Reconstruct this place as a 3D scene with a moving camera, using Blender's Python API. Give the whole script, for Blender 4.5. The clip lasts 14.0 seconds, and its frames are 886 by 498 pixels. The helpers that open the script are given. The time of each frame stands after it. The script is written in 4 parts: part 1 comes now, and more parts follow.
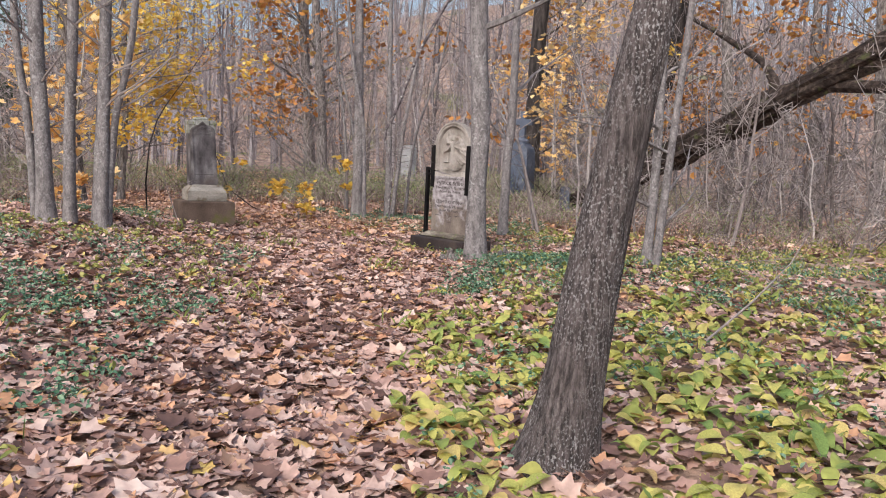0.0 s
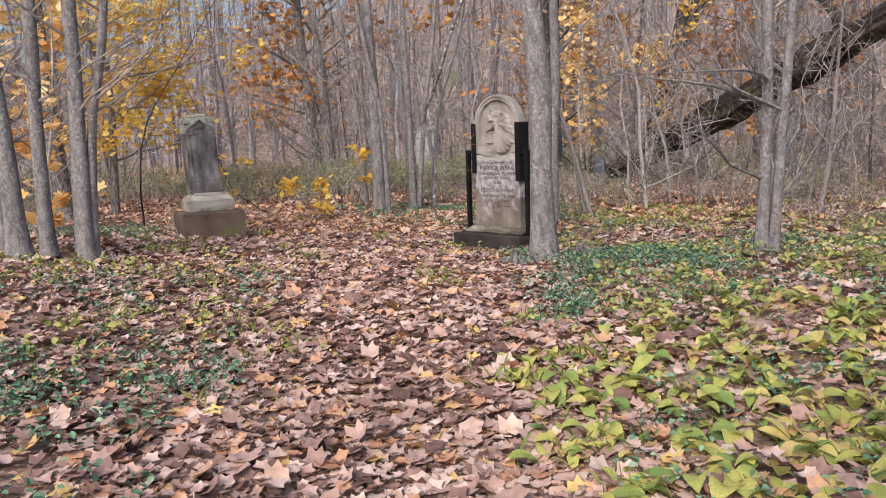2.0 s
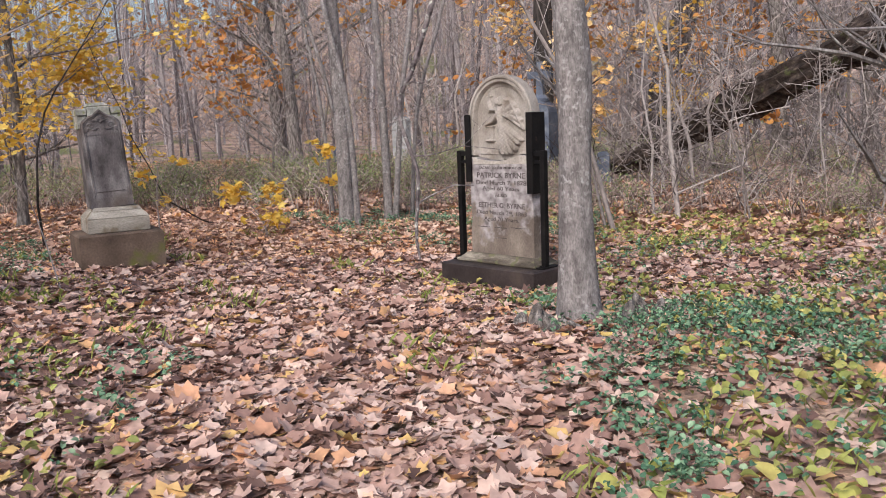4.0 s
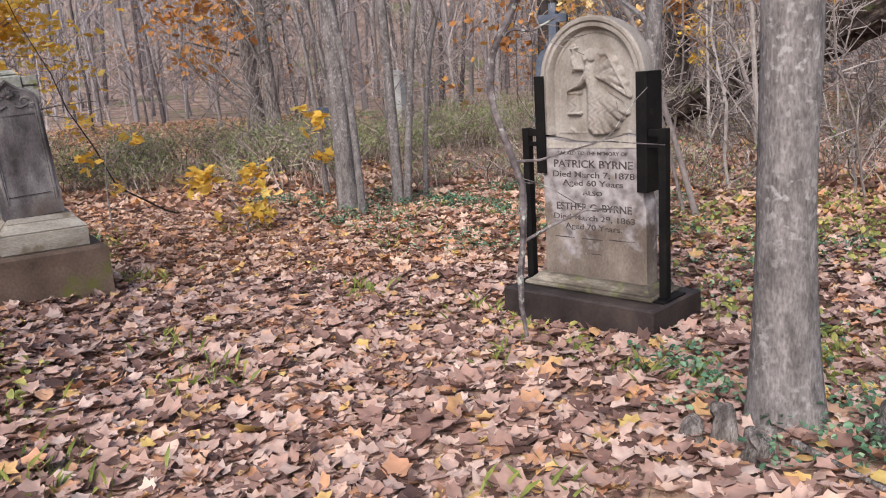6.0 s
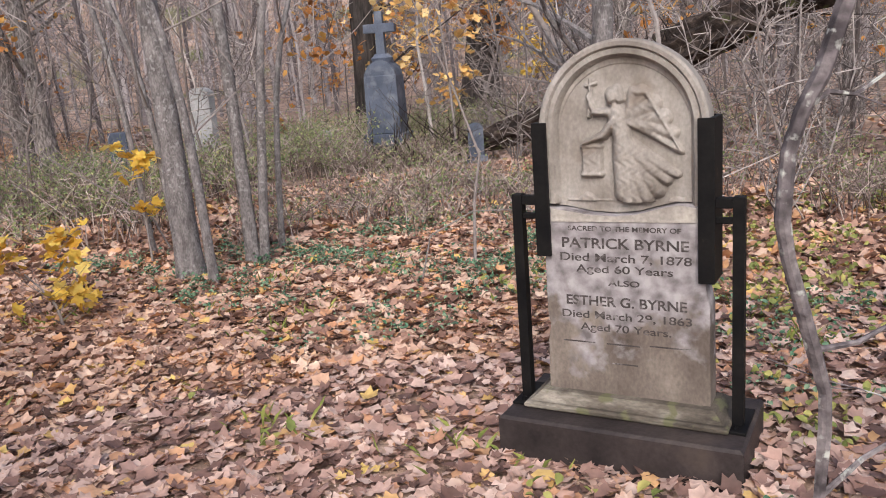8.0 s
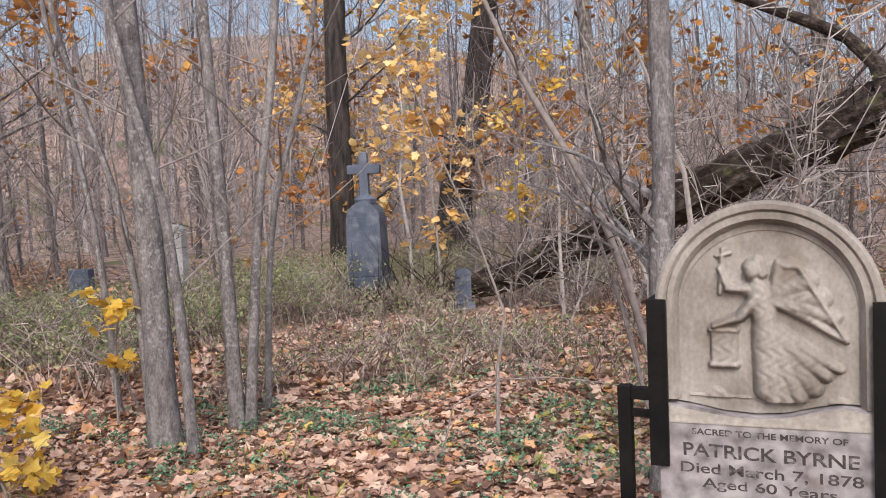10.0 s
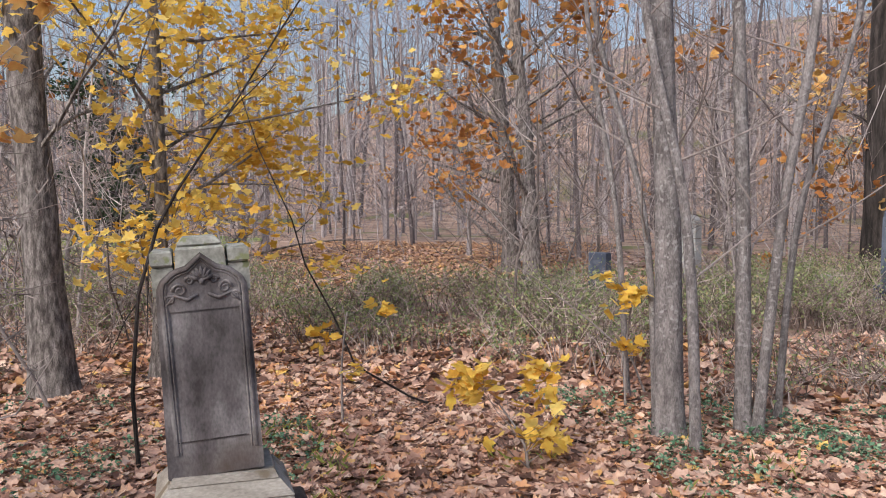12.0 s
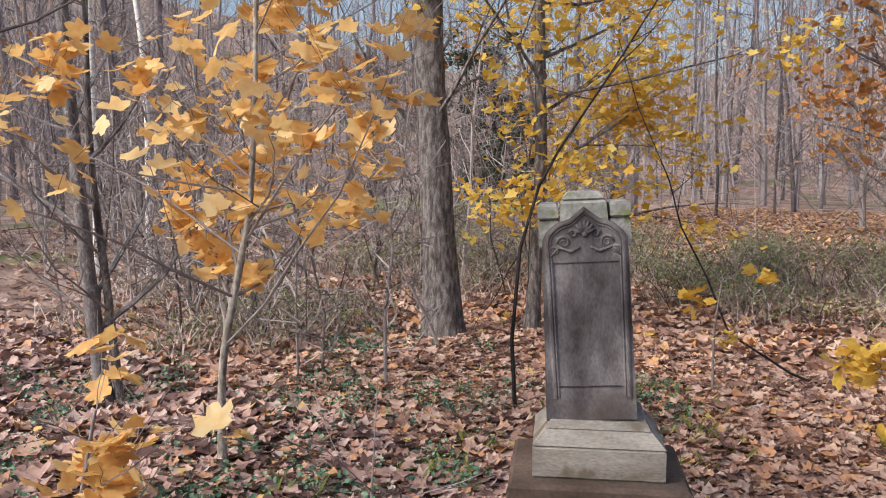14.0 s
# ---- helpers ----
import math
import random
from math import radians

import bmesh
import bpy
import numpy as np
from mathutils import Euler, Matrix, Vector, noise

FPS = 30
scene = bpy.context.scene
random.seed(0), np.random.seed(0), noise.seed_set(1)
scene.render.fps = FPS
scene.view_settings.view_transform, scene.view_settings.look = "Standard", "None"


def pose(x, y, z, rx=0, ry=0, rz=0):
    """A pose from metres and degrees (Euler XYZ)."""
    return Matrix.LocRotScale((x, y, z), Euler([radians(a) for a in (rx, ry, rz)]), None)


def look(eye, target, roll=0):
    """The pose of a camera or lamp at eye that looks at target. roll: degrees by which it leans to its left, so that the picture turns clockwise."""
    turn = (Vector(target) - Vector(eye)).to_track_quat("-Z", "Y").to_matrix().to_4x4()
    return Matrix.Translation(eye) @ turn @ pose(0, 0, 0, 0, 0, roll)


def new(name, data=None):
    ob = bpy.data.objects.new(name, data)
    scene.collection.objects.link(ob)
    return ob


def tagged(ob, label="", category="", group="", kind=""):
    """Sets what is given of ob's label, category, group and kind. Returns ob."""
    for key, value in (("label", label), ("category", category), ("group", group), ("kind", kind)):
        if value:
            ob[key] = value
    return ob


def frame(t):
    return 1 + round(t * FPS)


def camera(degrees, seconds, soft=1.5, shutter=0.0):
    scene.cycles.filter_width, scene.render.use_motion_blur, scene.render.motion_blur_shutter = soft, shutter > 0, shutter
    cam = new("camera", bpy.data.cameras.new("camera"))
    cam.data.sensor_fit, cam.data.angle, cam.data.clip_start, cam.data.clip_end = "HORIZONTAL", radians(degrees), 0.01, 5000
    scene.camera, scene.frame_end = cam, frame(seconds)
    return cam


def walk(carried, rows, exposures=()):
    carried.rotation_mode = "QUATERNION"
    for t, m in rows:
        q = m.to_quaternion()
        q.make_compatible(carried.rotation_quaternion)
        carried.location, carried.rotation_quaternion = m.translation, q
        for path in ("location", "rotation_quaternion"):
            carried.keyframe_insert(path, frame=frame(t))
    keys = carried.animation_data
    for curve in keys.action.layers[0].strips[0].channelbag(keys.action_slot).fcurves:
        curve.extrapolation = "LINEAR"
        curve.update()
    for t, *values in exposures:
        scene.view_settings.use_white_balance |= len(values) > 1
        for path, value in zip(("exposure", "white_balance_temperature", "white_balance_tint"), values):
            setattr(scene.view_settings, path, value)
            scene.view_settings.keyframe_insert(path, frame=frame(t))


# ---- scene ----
EXPOSURE = 0.53
cam = camera(56.5, 14.0, soft=1.0)
PATH = [
    (0, (1.436, -1.715, 1.192), (1.338, 0.27, 0.972), 2.8),
    (0.5, (1.27, -1.364, 1.224), (1.211, 0.624, 1.019), 2.0),
    (1, (1.073, -1.015, 1.207), (1.0, 0.971, 0.984), 0.9),
    (1.5, (0.861, -0.548, 1.318), (0.764, 1.431, 1.045), -2.2),
    (2, (0.849, -0.067, 1.235), (0.736, 1.911, 0.963), -2.0),
    (2.5, (0.775, 0.526, 1.226), (0.67, 2.505, 0.957), -1.9),
    (2.7, (0.755, 0.778, 1.267), (0.66, 2.758, 1.003), -2.0),
    (4.8, (0.478, 3.427, 1.328), (0.478, 5.382, 0.908), -2.1),
    (5, (0.391, 3.66, 1.374), (0.434, 5.608, 0.922), -2.2),
    (5.5, (0.307, 4.123, 1.428), (0.357, 6.071, 0.978), -2.9),
    (6, (0.122, 4.562, 1.427), (0.109, 6.516, 1.003), -3.7),
    (6.5, (-0.082, 5.048, 1.406), (-0.026, 6.995, 0.949), -4.1),
    (7, (-0.303, 5.501, 1.471), (-0.3, 7.451, 1.026), -4.0),
    (7.5, (-0.5, 5.862, 1.542), (-0.366, 7.805, 1.088), -4.5),
    (8, (-0.566, 6.226, 1.637), (-0.071, 8.112, 1.189), -4.4),
    (8.2, (-0.592, 6.338, 1.645), (0.039, 8.194, 1.25), -3.6),
    (10.3, (-0.81, 7.136, 1.73), (-0.204, 9.039, 1.624), -2.0),
    (10.5, (-0.774, 7.176, 1.731), (-0.28, 9.112, 1.637), -1.5),
    (11, (-0.785, 7.184, 1.751), (-0.655, 9.177, 1.651), -0.6),
    (11.5, (-0.814, 7.172, 1.75), (-1.075, 9.152, 1.644), -0.8),
    (12, (-0.846, 7.145, 1.743), (-1.395, 9.065, 1.624), -0.5),
    (12.5, (-0.833, 7.135, 1.731), (-1.665, 8.948, 1.591), -0.7),
    (13, (-0.859, 7.117, 1.733), (-1.892, 8.823, 1.583), -0.8),
    (13.5, (-0.853, 7.1, 1.728), (-2.044, 8.699, 1.572), -0.6),
    (14, (-0.884, 7.081, 1.71), (-2.19, 8.582, 1.51), -0.1),
]
walk(cam, [(t, look(eye, target, roll)) for t, eye, target, roll in PATH])

# ---- light ----
world = bpy.data.worlds.new("overcast")
scene.world = world
world.use_nodes = True
wn = world.node_tree.nodes
sky = wn.new("ShaderNodeTexSky")
sky.sky_type = "NISHITA"
sky.sun_disc = False
sky.sun_elevation, sky.sun_rotation = radians(38), radians(200)
sky.air_density, sky.dust_density, sky.ozone_density = 1.0, 4.0, 1.0
wn["Background"].inputs["Strength"].default_value = 0.15
world.node_tree.links.new(sky.outputs[0], wn["Background"].inputs["Color"])
sun = new("sun", bpy.data.lights.new("sun", "SUN"))
sun.data.energy, sun.data.angle, sun.data.color = 1.8, radians(30), (1.0, 0.98, 0.97)
sun.matrix_world = look((0, 0, 40), (0 + 40 * math.sin(radians(20)), 40 * math.cos(radians(20)), 8))
scene.view_settings.exposure = EXPOSURE


# ---- materials ----
def shader(name, rough=0.8, metal=0.0, spec=0.3):
    m = bpy.data.materials.new(name)
    m.use_nodes = True
    n, l = m.node_tree.nodes, m.node_tree.links
    b = n["Principled BSDF"]
    b.inputs["Roughness"].default_value = rough
    b.inputs["Metallic"].default_value = metal
    b.inputs["Specular IOR Level"].default_value = spec
    return m, n, l, b


def ramp_node(n, cols):
    r = n.new("ShaderNodeValToRGB")
    e = r.color_ramp.elements
    while len(e) < len(cols):
        e.new(0.5)
    for i, (p, c) in enumerate(cols):
        e[i].position, e[i].color = p, (*c, 1)
    return r


def mottled(name, cols, scale=4.0, fine=45.0, rough=0.85, bump=0.3, depth=0.01, stretch=(1, 1, 1), metal=0.0, spec=0.3,
            spots=None, spot_scale=9.0, spot_edge=(0.56, 0.62), fine_amount=0.5, spot_grain=None, spot_area=0.0):
    """A surface with large stains, fine grain and relief; spots is the colour of lichen, moss or wear lying on it."""
    m, n, l, b = shader(name, rough, metal, spec)
    tc, mp = n.new("ShaderNodeTexCoord"), n.new("ShaderNodeMapping")
    mp.inputs["Scale"].default_value = stretch
    l.new(tc.outputs["Object"], mp.inputs["Vector"])
    big, small = n.new("ShaderNodeTexNoise"), n.new("ShaderNodeTexNoise")
    for t, s, d in ((big, scale, 6), (small, fine, 4)):
        t.inputs["Scale"].default_value, t.inputs["Detail"].default_value = s, d
        l.new(mp.outputs[0], t.inputs["Vector"])
    r = ramp_node(n, cols)
    l.new(big.outputs[0], r.inputs[0])
    mix = n.new("ShaderNodeMix")
    mix.data_type, mix.blend_type = "RGBA", "OVERLAY"
    mix.inputs[0].default_value = fine_amount
    l.new(r.outputs[0], mix.inputs[6])
    l.new(small.outputs[0], mix.inputs[7])
    out = mix.outputs[2]
    if spots:
        sp = n.new("ShaderNodeTexNoise")
        sp.inputs["Scale"].default_value, sp.inputs["Detail"].default_value = spot_scale, 8
        sm = n.new("ShaderNodeMapping")
        sm.inputs["Scale"].default_value = spot_grain or (1, 1, 1)
        l.new(tc.outputs["Object"], sm.inputs["Vector"])
        l.new(sm.outputs[0], sp.inputs["Vector"])
        sr = ramp_node(n, [(spot_edge[0], (0, 0, 0)), (spot_edge[1], (1, 1, 1))])
        l.new(sp.outputs[0], sr.inputs[0])
        m2 = n.new("ShaderNodeMix")
        m2.data_type = "RGBA"
        cover_of = sr.outputs[0]
        if spot_area:
            wide, wr, mul = n.new("ShaderNodeTexNoise"), ramp_node(n, [(0.36, (0.05, 0.05, 0.05)), (0.62, (1, 1, 1))]), n.new("ShaderNodeMath")
            wide.inputs["Scale"].default_value, wide.inputs["Detail"].default_value = spot_area, 5
            l.new(tc.outputs["Object"], wide.inputs["Vector"])
            l.new(wide.outputs[0], wr.inputs[0])
            mul.operation = "MULTIPLY"
            l.new(sr.outputs[0], mul.inputs[0])
            l.new(wr.outputs[0], mul.inputs[1])
            cover_of = mul.outputs[0]
        l.new(cover_of, m2.inputs[0])
        l.new(out, m2.inputs[6])
        m2.inputs[7].default_value = (*spots, 1)
        out = m2.outputs[2]
    l.new(out, b.inputs["Base Color"])
    bp = n.new("ShaderNodeBump")
    bp.inputs["Strength"].default_value, bp.inputs["Distance"].default_value = bump, depth
    l.new(small.outputs[0], bp.inputs["Height"])
    l.new(bp.outputs[0], b.inputs["Normal"])
    return m


def leafy(name, cols, single=False, rough=0.6, through_light=0.3):
    """Leaves: each takes its own colour; thin, so that some light comes through."""
    m, n, l, b = shader(name, rough, 0, 0.35)
    r = ramp_node(n, cols)
    if single:
        l.new(n.new("ShaderNodeObjectInfo").outputs["Random"], r.inputs[0])
    else:
        l.new(n.new("ShaderNodeNewGeometry").outputs["Random Per Island"], r.inputs[0])
    tc, t = n.new("ShaderNodeTexCoord"), n.new("ShaderNodeTexNoise")
    t.inputs["Scale"].default_value, t.inputs["Detail"].default_value = 22, 3
    l.new(tc.outputs["Object"], t.inputs["Vector"])
    mix = n.new("ShaderNodeMix")
    mix.data_type, mix.blend_type = "RGBA", "OVERLAY"
    mix.inputs[0].default_value = 0.55
    l.new(r.outputs[0], mix.inputs[6])
    l.new(t.outputs[0], mix.inputs[7])
    l.new(mix.outputs[2], b.inputs["Base Color"])
    tr, ad = n.new("ShaderNodeBsdfTranslucent"), n.new("ShaderNodeMixShader")
    l.new(mix.outputs[2], tr.inputs[0])
    ad.inputs[0].default_value = through_light
    l.new(b.outputs[0], ad.inputs[1])
    l.new(tr.outputs[0], ad.inputs[2])
    l.new(ad.outputs[0], n["Material Output"].inputs[0])
    return m


def plain(name, col, rough=0.5, metal=0.0, spec=0.5):
    return mottled(name, [(0.3, tuple(c * 0.75 for c in col)), (0.7, tuple(min(1, c * 1.2) for c in col))], 6, 60, rough, 0.15, 0.004, metal=metal, spec=spec)


BROWN = [(0.0, (0.09, 0.052, 0.045)), (0.16, (0.215, 0.124, 0.104)), (0.36, (0.38, 0.238, 0.20)), (0.60, (0.495, 0.343, 0.295)), (0.82, (0.60, 0.455, 0.40)), (0.89, (0.54, 0.30, 0.175)), (0.95, (0.46, 0.245, 0.16)), (0.98, (0.58, 0.37, 0.16)), (1.0, (0.60, 0.44, 0.15))]
WARM = [(p, (r * 1.14, g * 1.10, b * .99)) for p, (r, g, b) in BROWN]
MAT_LITTER_WARM = leafy("fresh_dry_leaf", WARM, through_light=0.12)
MAT_LITTER = leafy("dry_leaf", BROWN, through_light=0.12)
MAT_LEAF_ONE = leafy("dry_leaf_single", BROWN, single=True, through_light=0.12)
MAT_CLEARING = leafy("tan_leaf", [(0.0, (0.30, 0.16, 0.09)), (0.4, (0.50, 0.30, 0.19)), (0.8, (0.66, 0.44, 0.29)), (1.0, (0.70, 0.42, 0.16))], through_light=0.12)
MAT_YELLOW = leafy("yellow_maple_leaf", [(0.0, (0.60, 0.34, 0.05)), (0.5, (0.80, 0.55, 0.10)), (1.0, (0.85, 0.68, 0.22))], through_light=0.45)
MAT_ORANGE = leafy("orange_maple_leaf", [(0.0, (0.70, 0.40, 0.13)), (0.5, (0.85, 0.57, 0.23)), (1.0, (0.90, 0.71, 0.38))], through_light=0.4)
MAT_RUST = leafy("rusty_oak_leaf", [(0.0, (0.30, 0.12, 0.04)), (0.5, (0.52, 0.23, 0.07)), (1.0, (0.62, 0.36, 0.10))], through_light=0.35)
MAT_GREEN = leafy("evergreen_ground_cover", [(0.0, (0.05, 0.12, 0.07)), (0.6, (0.11, 0.22, 0.13)), (1.0, (0.25, 0.36, 0.23))], rough=0.4, through_light=0.15)
MAT_LIME = leafy("wilting_lily_leaf", [(0.0, (0.17, 0.27, 0.08)), (0.3, (0.36, 0.40, 0.11)), (0.65, (0.50, 0.48, 0.14)), (0.85, (0.60, 0.52, 0.18)), (1.0, (0.56, 0.38, 0.18))], single=True, rough=0.45, through_light=0.35)
MAT_LIME_BED = leafy("wilting_lily_bed", [(0.0, (0.17, 0.27, 0.08)), (0.3, (0.36, 0.40, 0.11)), (0.65, (0.50, 0.48, 0.14)), (0.85, (0.60, 0.52, 0.18)), (1.0, (0.56, 0.38, 0.18))], rough=0.45, through_light=0.35)
MAT_SHRUB = leafy("shrub_leaf", [(0.0, (0.12, 0.17, 0.07)), (0.5, (0.25, 0.31, 0.14)), (0.85, (0.38, 0.41, 0.20)), (1.0, (0.46, 0.38, 0.22))], through_light=0.3)
MAT_GRASS = leafy("grass_blade", [(0.0, (0.14, 0.20, 0.05)), (1.0, (0.34, 0.36, 0.10))], through_light=0.3)
MAT_LAWN = mottled("mown_grass", [(0.35, (0.13, 0.17, 0.05)), (0.65, (0.26, 0.30, 0.10))], 1.2, 60, 0.95, 0.5, 0.02, spots=(0.34, 0.25, 0.15), spot_scale=3, spot_edge=(0.56, 0.66))
MAT_WEED = leafy("yellowing_weed", [(0.0, (0.16, 0.20, 0.06)), (0.5, (0.33, 0.35, 0.11)), (1.0, (0.50, 0.44, 0.15))], through_light=0.3)
MAT_NEEDLE = leafy("conifer_needles", [(0.0, (0.02, 0.04, 0.02)), (1.0, (0.05, 0.08, 0.04))], through_light=0.1)
MAT_SOIL = mottled("woodland_soil", [(0.3, (0.13, 0.085, 0.066)), (0.5, (0.33, 0.225, 0.175)), (0.7, (0.48, 0.355, 0.29))], 1.3, 24, 0.95, 0.6, 0.03,
                   spots=(0.16, 0.17, 0.07), spot_scale=0.25, spot_edge=(0.57, 0.66), fine_amount=0.8)
MAT_BARK_DARK = mottled("furrowed_lichen_bark", [(0.36, (0.04, 0.033, 0.033)), (0.5, (0.09, 0.074, 0.073)), (0.66, (0.15, 0.128, 0.126))], 12, 46, 0.95, 1.0, 0.018, (5, 5, 0.8),
                        spots=(0.36, 0.35, 0.355), spot_scale=48, spot_edge=(0.52, 0.64), fine_amount=0.8, spot_grain=(2.4, 2.4, 1.6), spot_area=3.2)
MAT_BARK_GREY = mottled("smooth_grey_bark", [(0.35, (0.108, 0.098, 0.10)), (0.65, (0.22, 0.203, 0.207))], 8, 44, 0.9, 0.7, 0.01, (2.5, 2.5, 0.9),
                        spots=(0.34, 0.335, 0.34), spot_scale=32, spot_edge=(0.54, 0.66), fine_amount=0.9, spot_area=2.6)
MAT_BRANCH = mottled("lichened_dead_branch", [(0.36, (0.05, 0.042, 0.046)), (0.52, (0.125, 0.108, 0.115)), (0.66, (0.21, 0.185, 0.19))], 16, 60, 0.95, 0.8, 0.006, spots=(0.38, 0.39, 0.37), spot_scale=28, spot_edge=(0.58, 0.66), fine_amount=0.8)
MAT_BARK_BROWN = mottled("brown_bark", [(0.36, (0.075, 0.066, 0.064)), (0.5, (0.16, 0.143, 0.138)), (0.64, (0.27, 0.248, 0.242))], 7, 34, 0.92, 1.0, 0.018, (4, 4, 1.3), fine_amount=0.95)
MAT_BARK_PALE = mottled("pale_sapling_bark", [(0.36, (0.17, 0.15, 0.13)), (0.6, (0.40, 0.37, 0.335))], 9, 40, 0.9, 0.5, 0.005, (2, 2, 1), fine_amount=0.8)
MAT_BARK_BLACK = mottled("old_dark_bark", [(0.35, (0.014, 0.012, 0.012)), (0.65, (0.062, 0.052, 0.05))], 4, 20, 0.95, 0.9, 0.03, (3, 3, 0.5), fine_amount=0.8)
MAT_LOG = mottled("rotten_mossy_log", [(0.35, (0.016, 0.011, 0.010)), (0.55, (0.05, 0.036, 0.031)), (0.72, (0.13, 0.10, 0.085))], 6, 26, 0.95, 1.0, 0.03, (1.1, 2, 2),
                  spots=(0.09, 0.10, 0.04), spot_scale=4, spot_edge=(0.6, 0.7), fine_amount=0.8)
MAT_BIRCH = mottled("white_birch_bark", [(0.4, (0.62, 0.60, 0.56)), (0.6, (0.75, 0.73, 0.70))], 4, 20, 0.7, 0.3, 0.005, (1, 1, 3), spots=(0.08, 0.07, 0.06), spot_scale=6, spot_edge=(0.64, 0.68))
MAT_TWIG = leafy("bare_twig", [(0.0, (0.085, 0.069, 0.066)), (0.5, (0.20, 0.172, 0.168)), (1.0, (0.43, 0.39, 0.38))], rough=0.9, through_light=0.0)
MAT_WOODS = leafy("far_tree_bark", [(0.0, (0.075, 0.063, 0.068)), (0.5, (0.19, 0.166, 0.177)), (1.0, (0.42, 0.385, 0.40))], rough=0.95, through_light=0.0)
MAT_BRUSH = leafy("dry_brush", [(0.0, (0.10, 0.072, 0.063)), (0.55, (0.27, 0.21, 0.19)), (1.0, (0.55, 0.47, 0.43))], rough=0.95, through_light=0.0)
MAT_MARBLE = mottled("weathered_white_marble", [(0.28, (0.13, 0.11, 0.096)), (0.5, (0.255, 0.23, 0.212)), (0.72, (0.36, 0.335, 0.318))], 4.5, 60, 0.75, 0.25, 0.004,
                     (1.2, 1.2, 0.9), spots=(0.19, 0.155, 0.13), spot_scale=6, spot_edge=(0.58, 0.76), fine_amount=0.35)
MAT_MARBLE_DIRTY = mottled("dirty_mossy_marble", [(0.3, (0.035, 0.028, 0.022)), (0.5, (0.10, 0.085, 0.07)), (0.7, (0.26, 0.235, 0.20))], 6, 60, 0.85, 0.4, 0.006, (0.8, 0.8, 3), spots=(0.11, 0.108, 0.062), spot_scale=9)


def weathered_face():
    """The stone's face: pale lilac crust above, worn away unevenly to brown stone below."""
    m = mottled("lilac_crusted_marble", [(0.3, (0.085, 0.067, 0.058)), (0.5, (0.155, 0.128, 0.112)), (0.7, (0.25, 0.215, 0.19))], 4, 60, 0.8, 0.3, 0.005, (1.2, 1.2, 0.8), fine_amount=0.45)
    n, l = m.node_tree.nodes, m.node_tree.links
    b = n["Principled BSDF"]
    under = b.inputs["Base Color"].links[0].from_socket
    tc, xyz, edge, crust, grain = n.new("ShaderNodeTexCoord"), n.new("ShaderNodeSeparateXYZ"), n.new("ShaderNodeTexNoise"), n.new("ShaderNodeTexNoise"), n.new("ShaderNodeMath")
    l.new(tc.outputs["Object"], xyz.inputs[0])
    for t, sc in ((edge, 9), (crust, 16)):
        t.inputs["Scale"].default_value, t.inputs["Detail"].default_value = sc, 9
        l.new(tc.outputs["Object"], t.inputs["Vector"])
    up, add = n.new("ShaderNodeMath"), n.new("ShaderNodeMath")
    up.operation, add.operation, grain.operation = "MULTIPLY_ADD", "ADD", "MULTIPLY"
    up.inputs[1].default_value, up.inputs[2].default_value = 0.75, -0.36
    l.new(xyz.outputs[2], up.inputs[0])
    l.new(up.outputs[0], add.inputs[0])
    l.new(edge.outputs[0], add.inputs[1])
    worn = ramp_node(n, [(0.46, (0, 0, 0)), (0.60, (1, 1, 1))])
    l.new(add.outputs[0], worn.inputs[0])
    pale = ramp_node(n, [(0.32, (0.13, 0.115, 0.12)), (0.5, (0.265, 0.245, 0.26)), (0.66, (0.37, 0.35, 0.365))])
    l.new(crust.outputs[0], pale.inputs[0])
    mix = n.new("ShaderNodeMix")
    mix.data_type = "RGBA"
    l.new(worn.outputs[0], mix.inputs[0])
    l.new(under, mix.inputs[6])
    l.new(pale.outputs[0], mix.inputs[7])
    l.new(mix.outputs[2], b.inputs["Base Color"])
    return m


MAT_MARBLE_FACE = weathered_face()
# Paler marble: the light on the bevelled break is put into the colour.
MAT_MARBLE_LIGHT = mottled("marble_painted_lit", [(0.3, (0.27, 0.245, 0.225)), (0.7, (0.42, 0.39, 0.36))], 7, 50, 0.75, 0.3, 0.005)
MAT_GRANITE = mottled("stained_grey_sandstone", [(0.35, (0.05, 0.044, 0.047)), (0.5, (0.13, 0.12, 0.127)), (0.66, (0.255, 0.242, 0.25))], 5, 90, 0.8, 0.3, 0.004,
                      (1.2, 1.2, 0.6), spots=(0.09, 0.068, 0.056), spot_scale=2.6, spot_edge=(0.52, 0.7), fine_amount=0.6)
MAT_CAP = mottled("lichened_stone_cap", [(0.3, (0.19, 0.195, 0.175)), (0.7, (0.40, 0.405, 0.375))], 12, 70, 0.9, 0.5, 0.005, spots=(0.20, 0.22, 0.12), spot_scale=14)
MAT_PLINTH = mottled("pale_limestone", [(0.3, (0.17, 0.15, 0.13)), (0.7, (0.38, 0.355, 0.32))], 4, 60, 0.85, 0.3, 0.005, (0.8, 0.8, 2.5), spots=(0.17, 0.14, 0.105), spot_scale=5)
MAT_BASE = mottled("mossy_brown_stone", [(0.3, (0.065, 0.045, 0.036)), (0.7, (0.17, 0.125, 0.10))], 3, 50, 0.95, 0.4, 0.01, spots=(0.12, 0.13, 0.03), spot_scale=2.2, spot_edge=(0.6, 0.68))
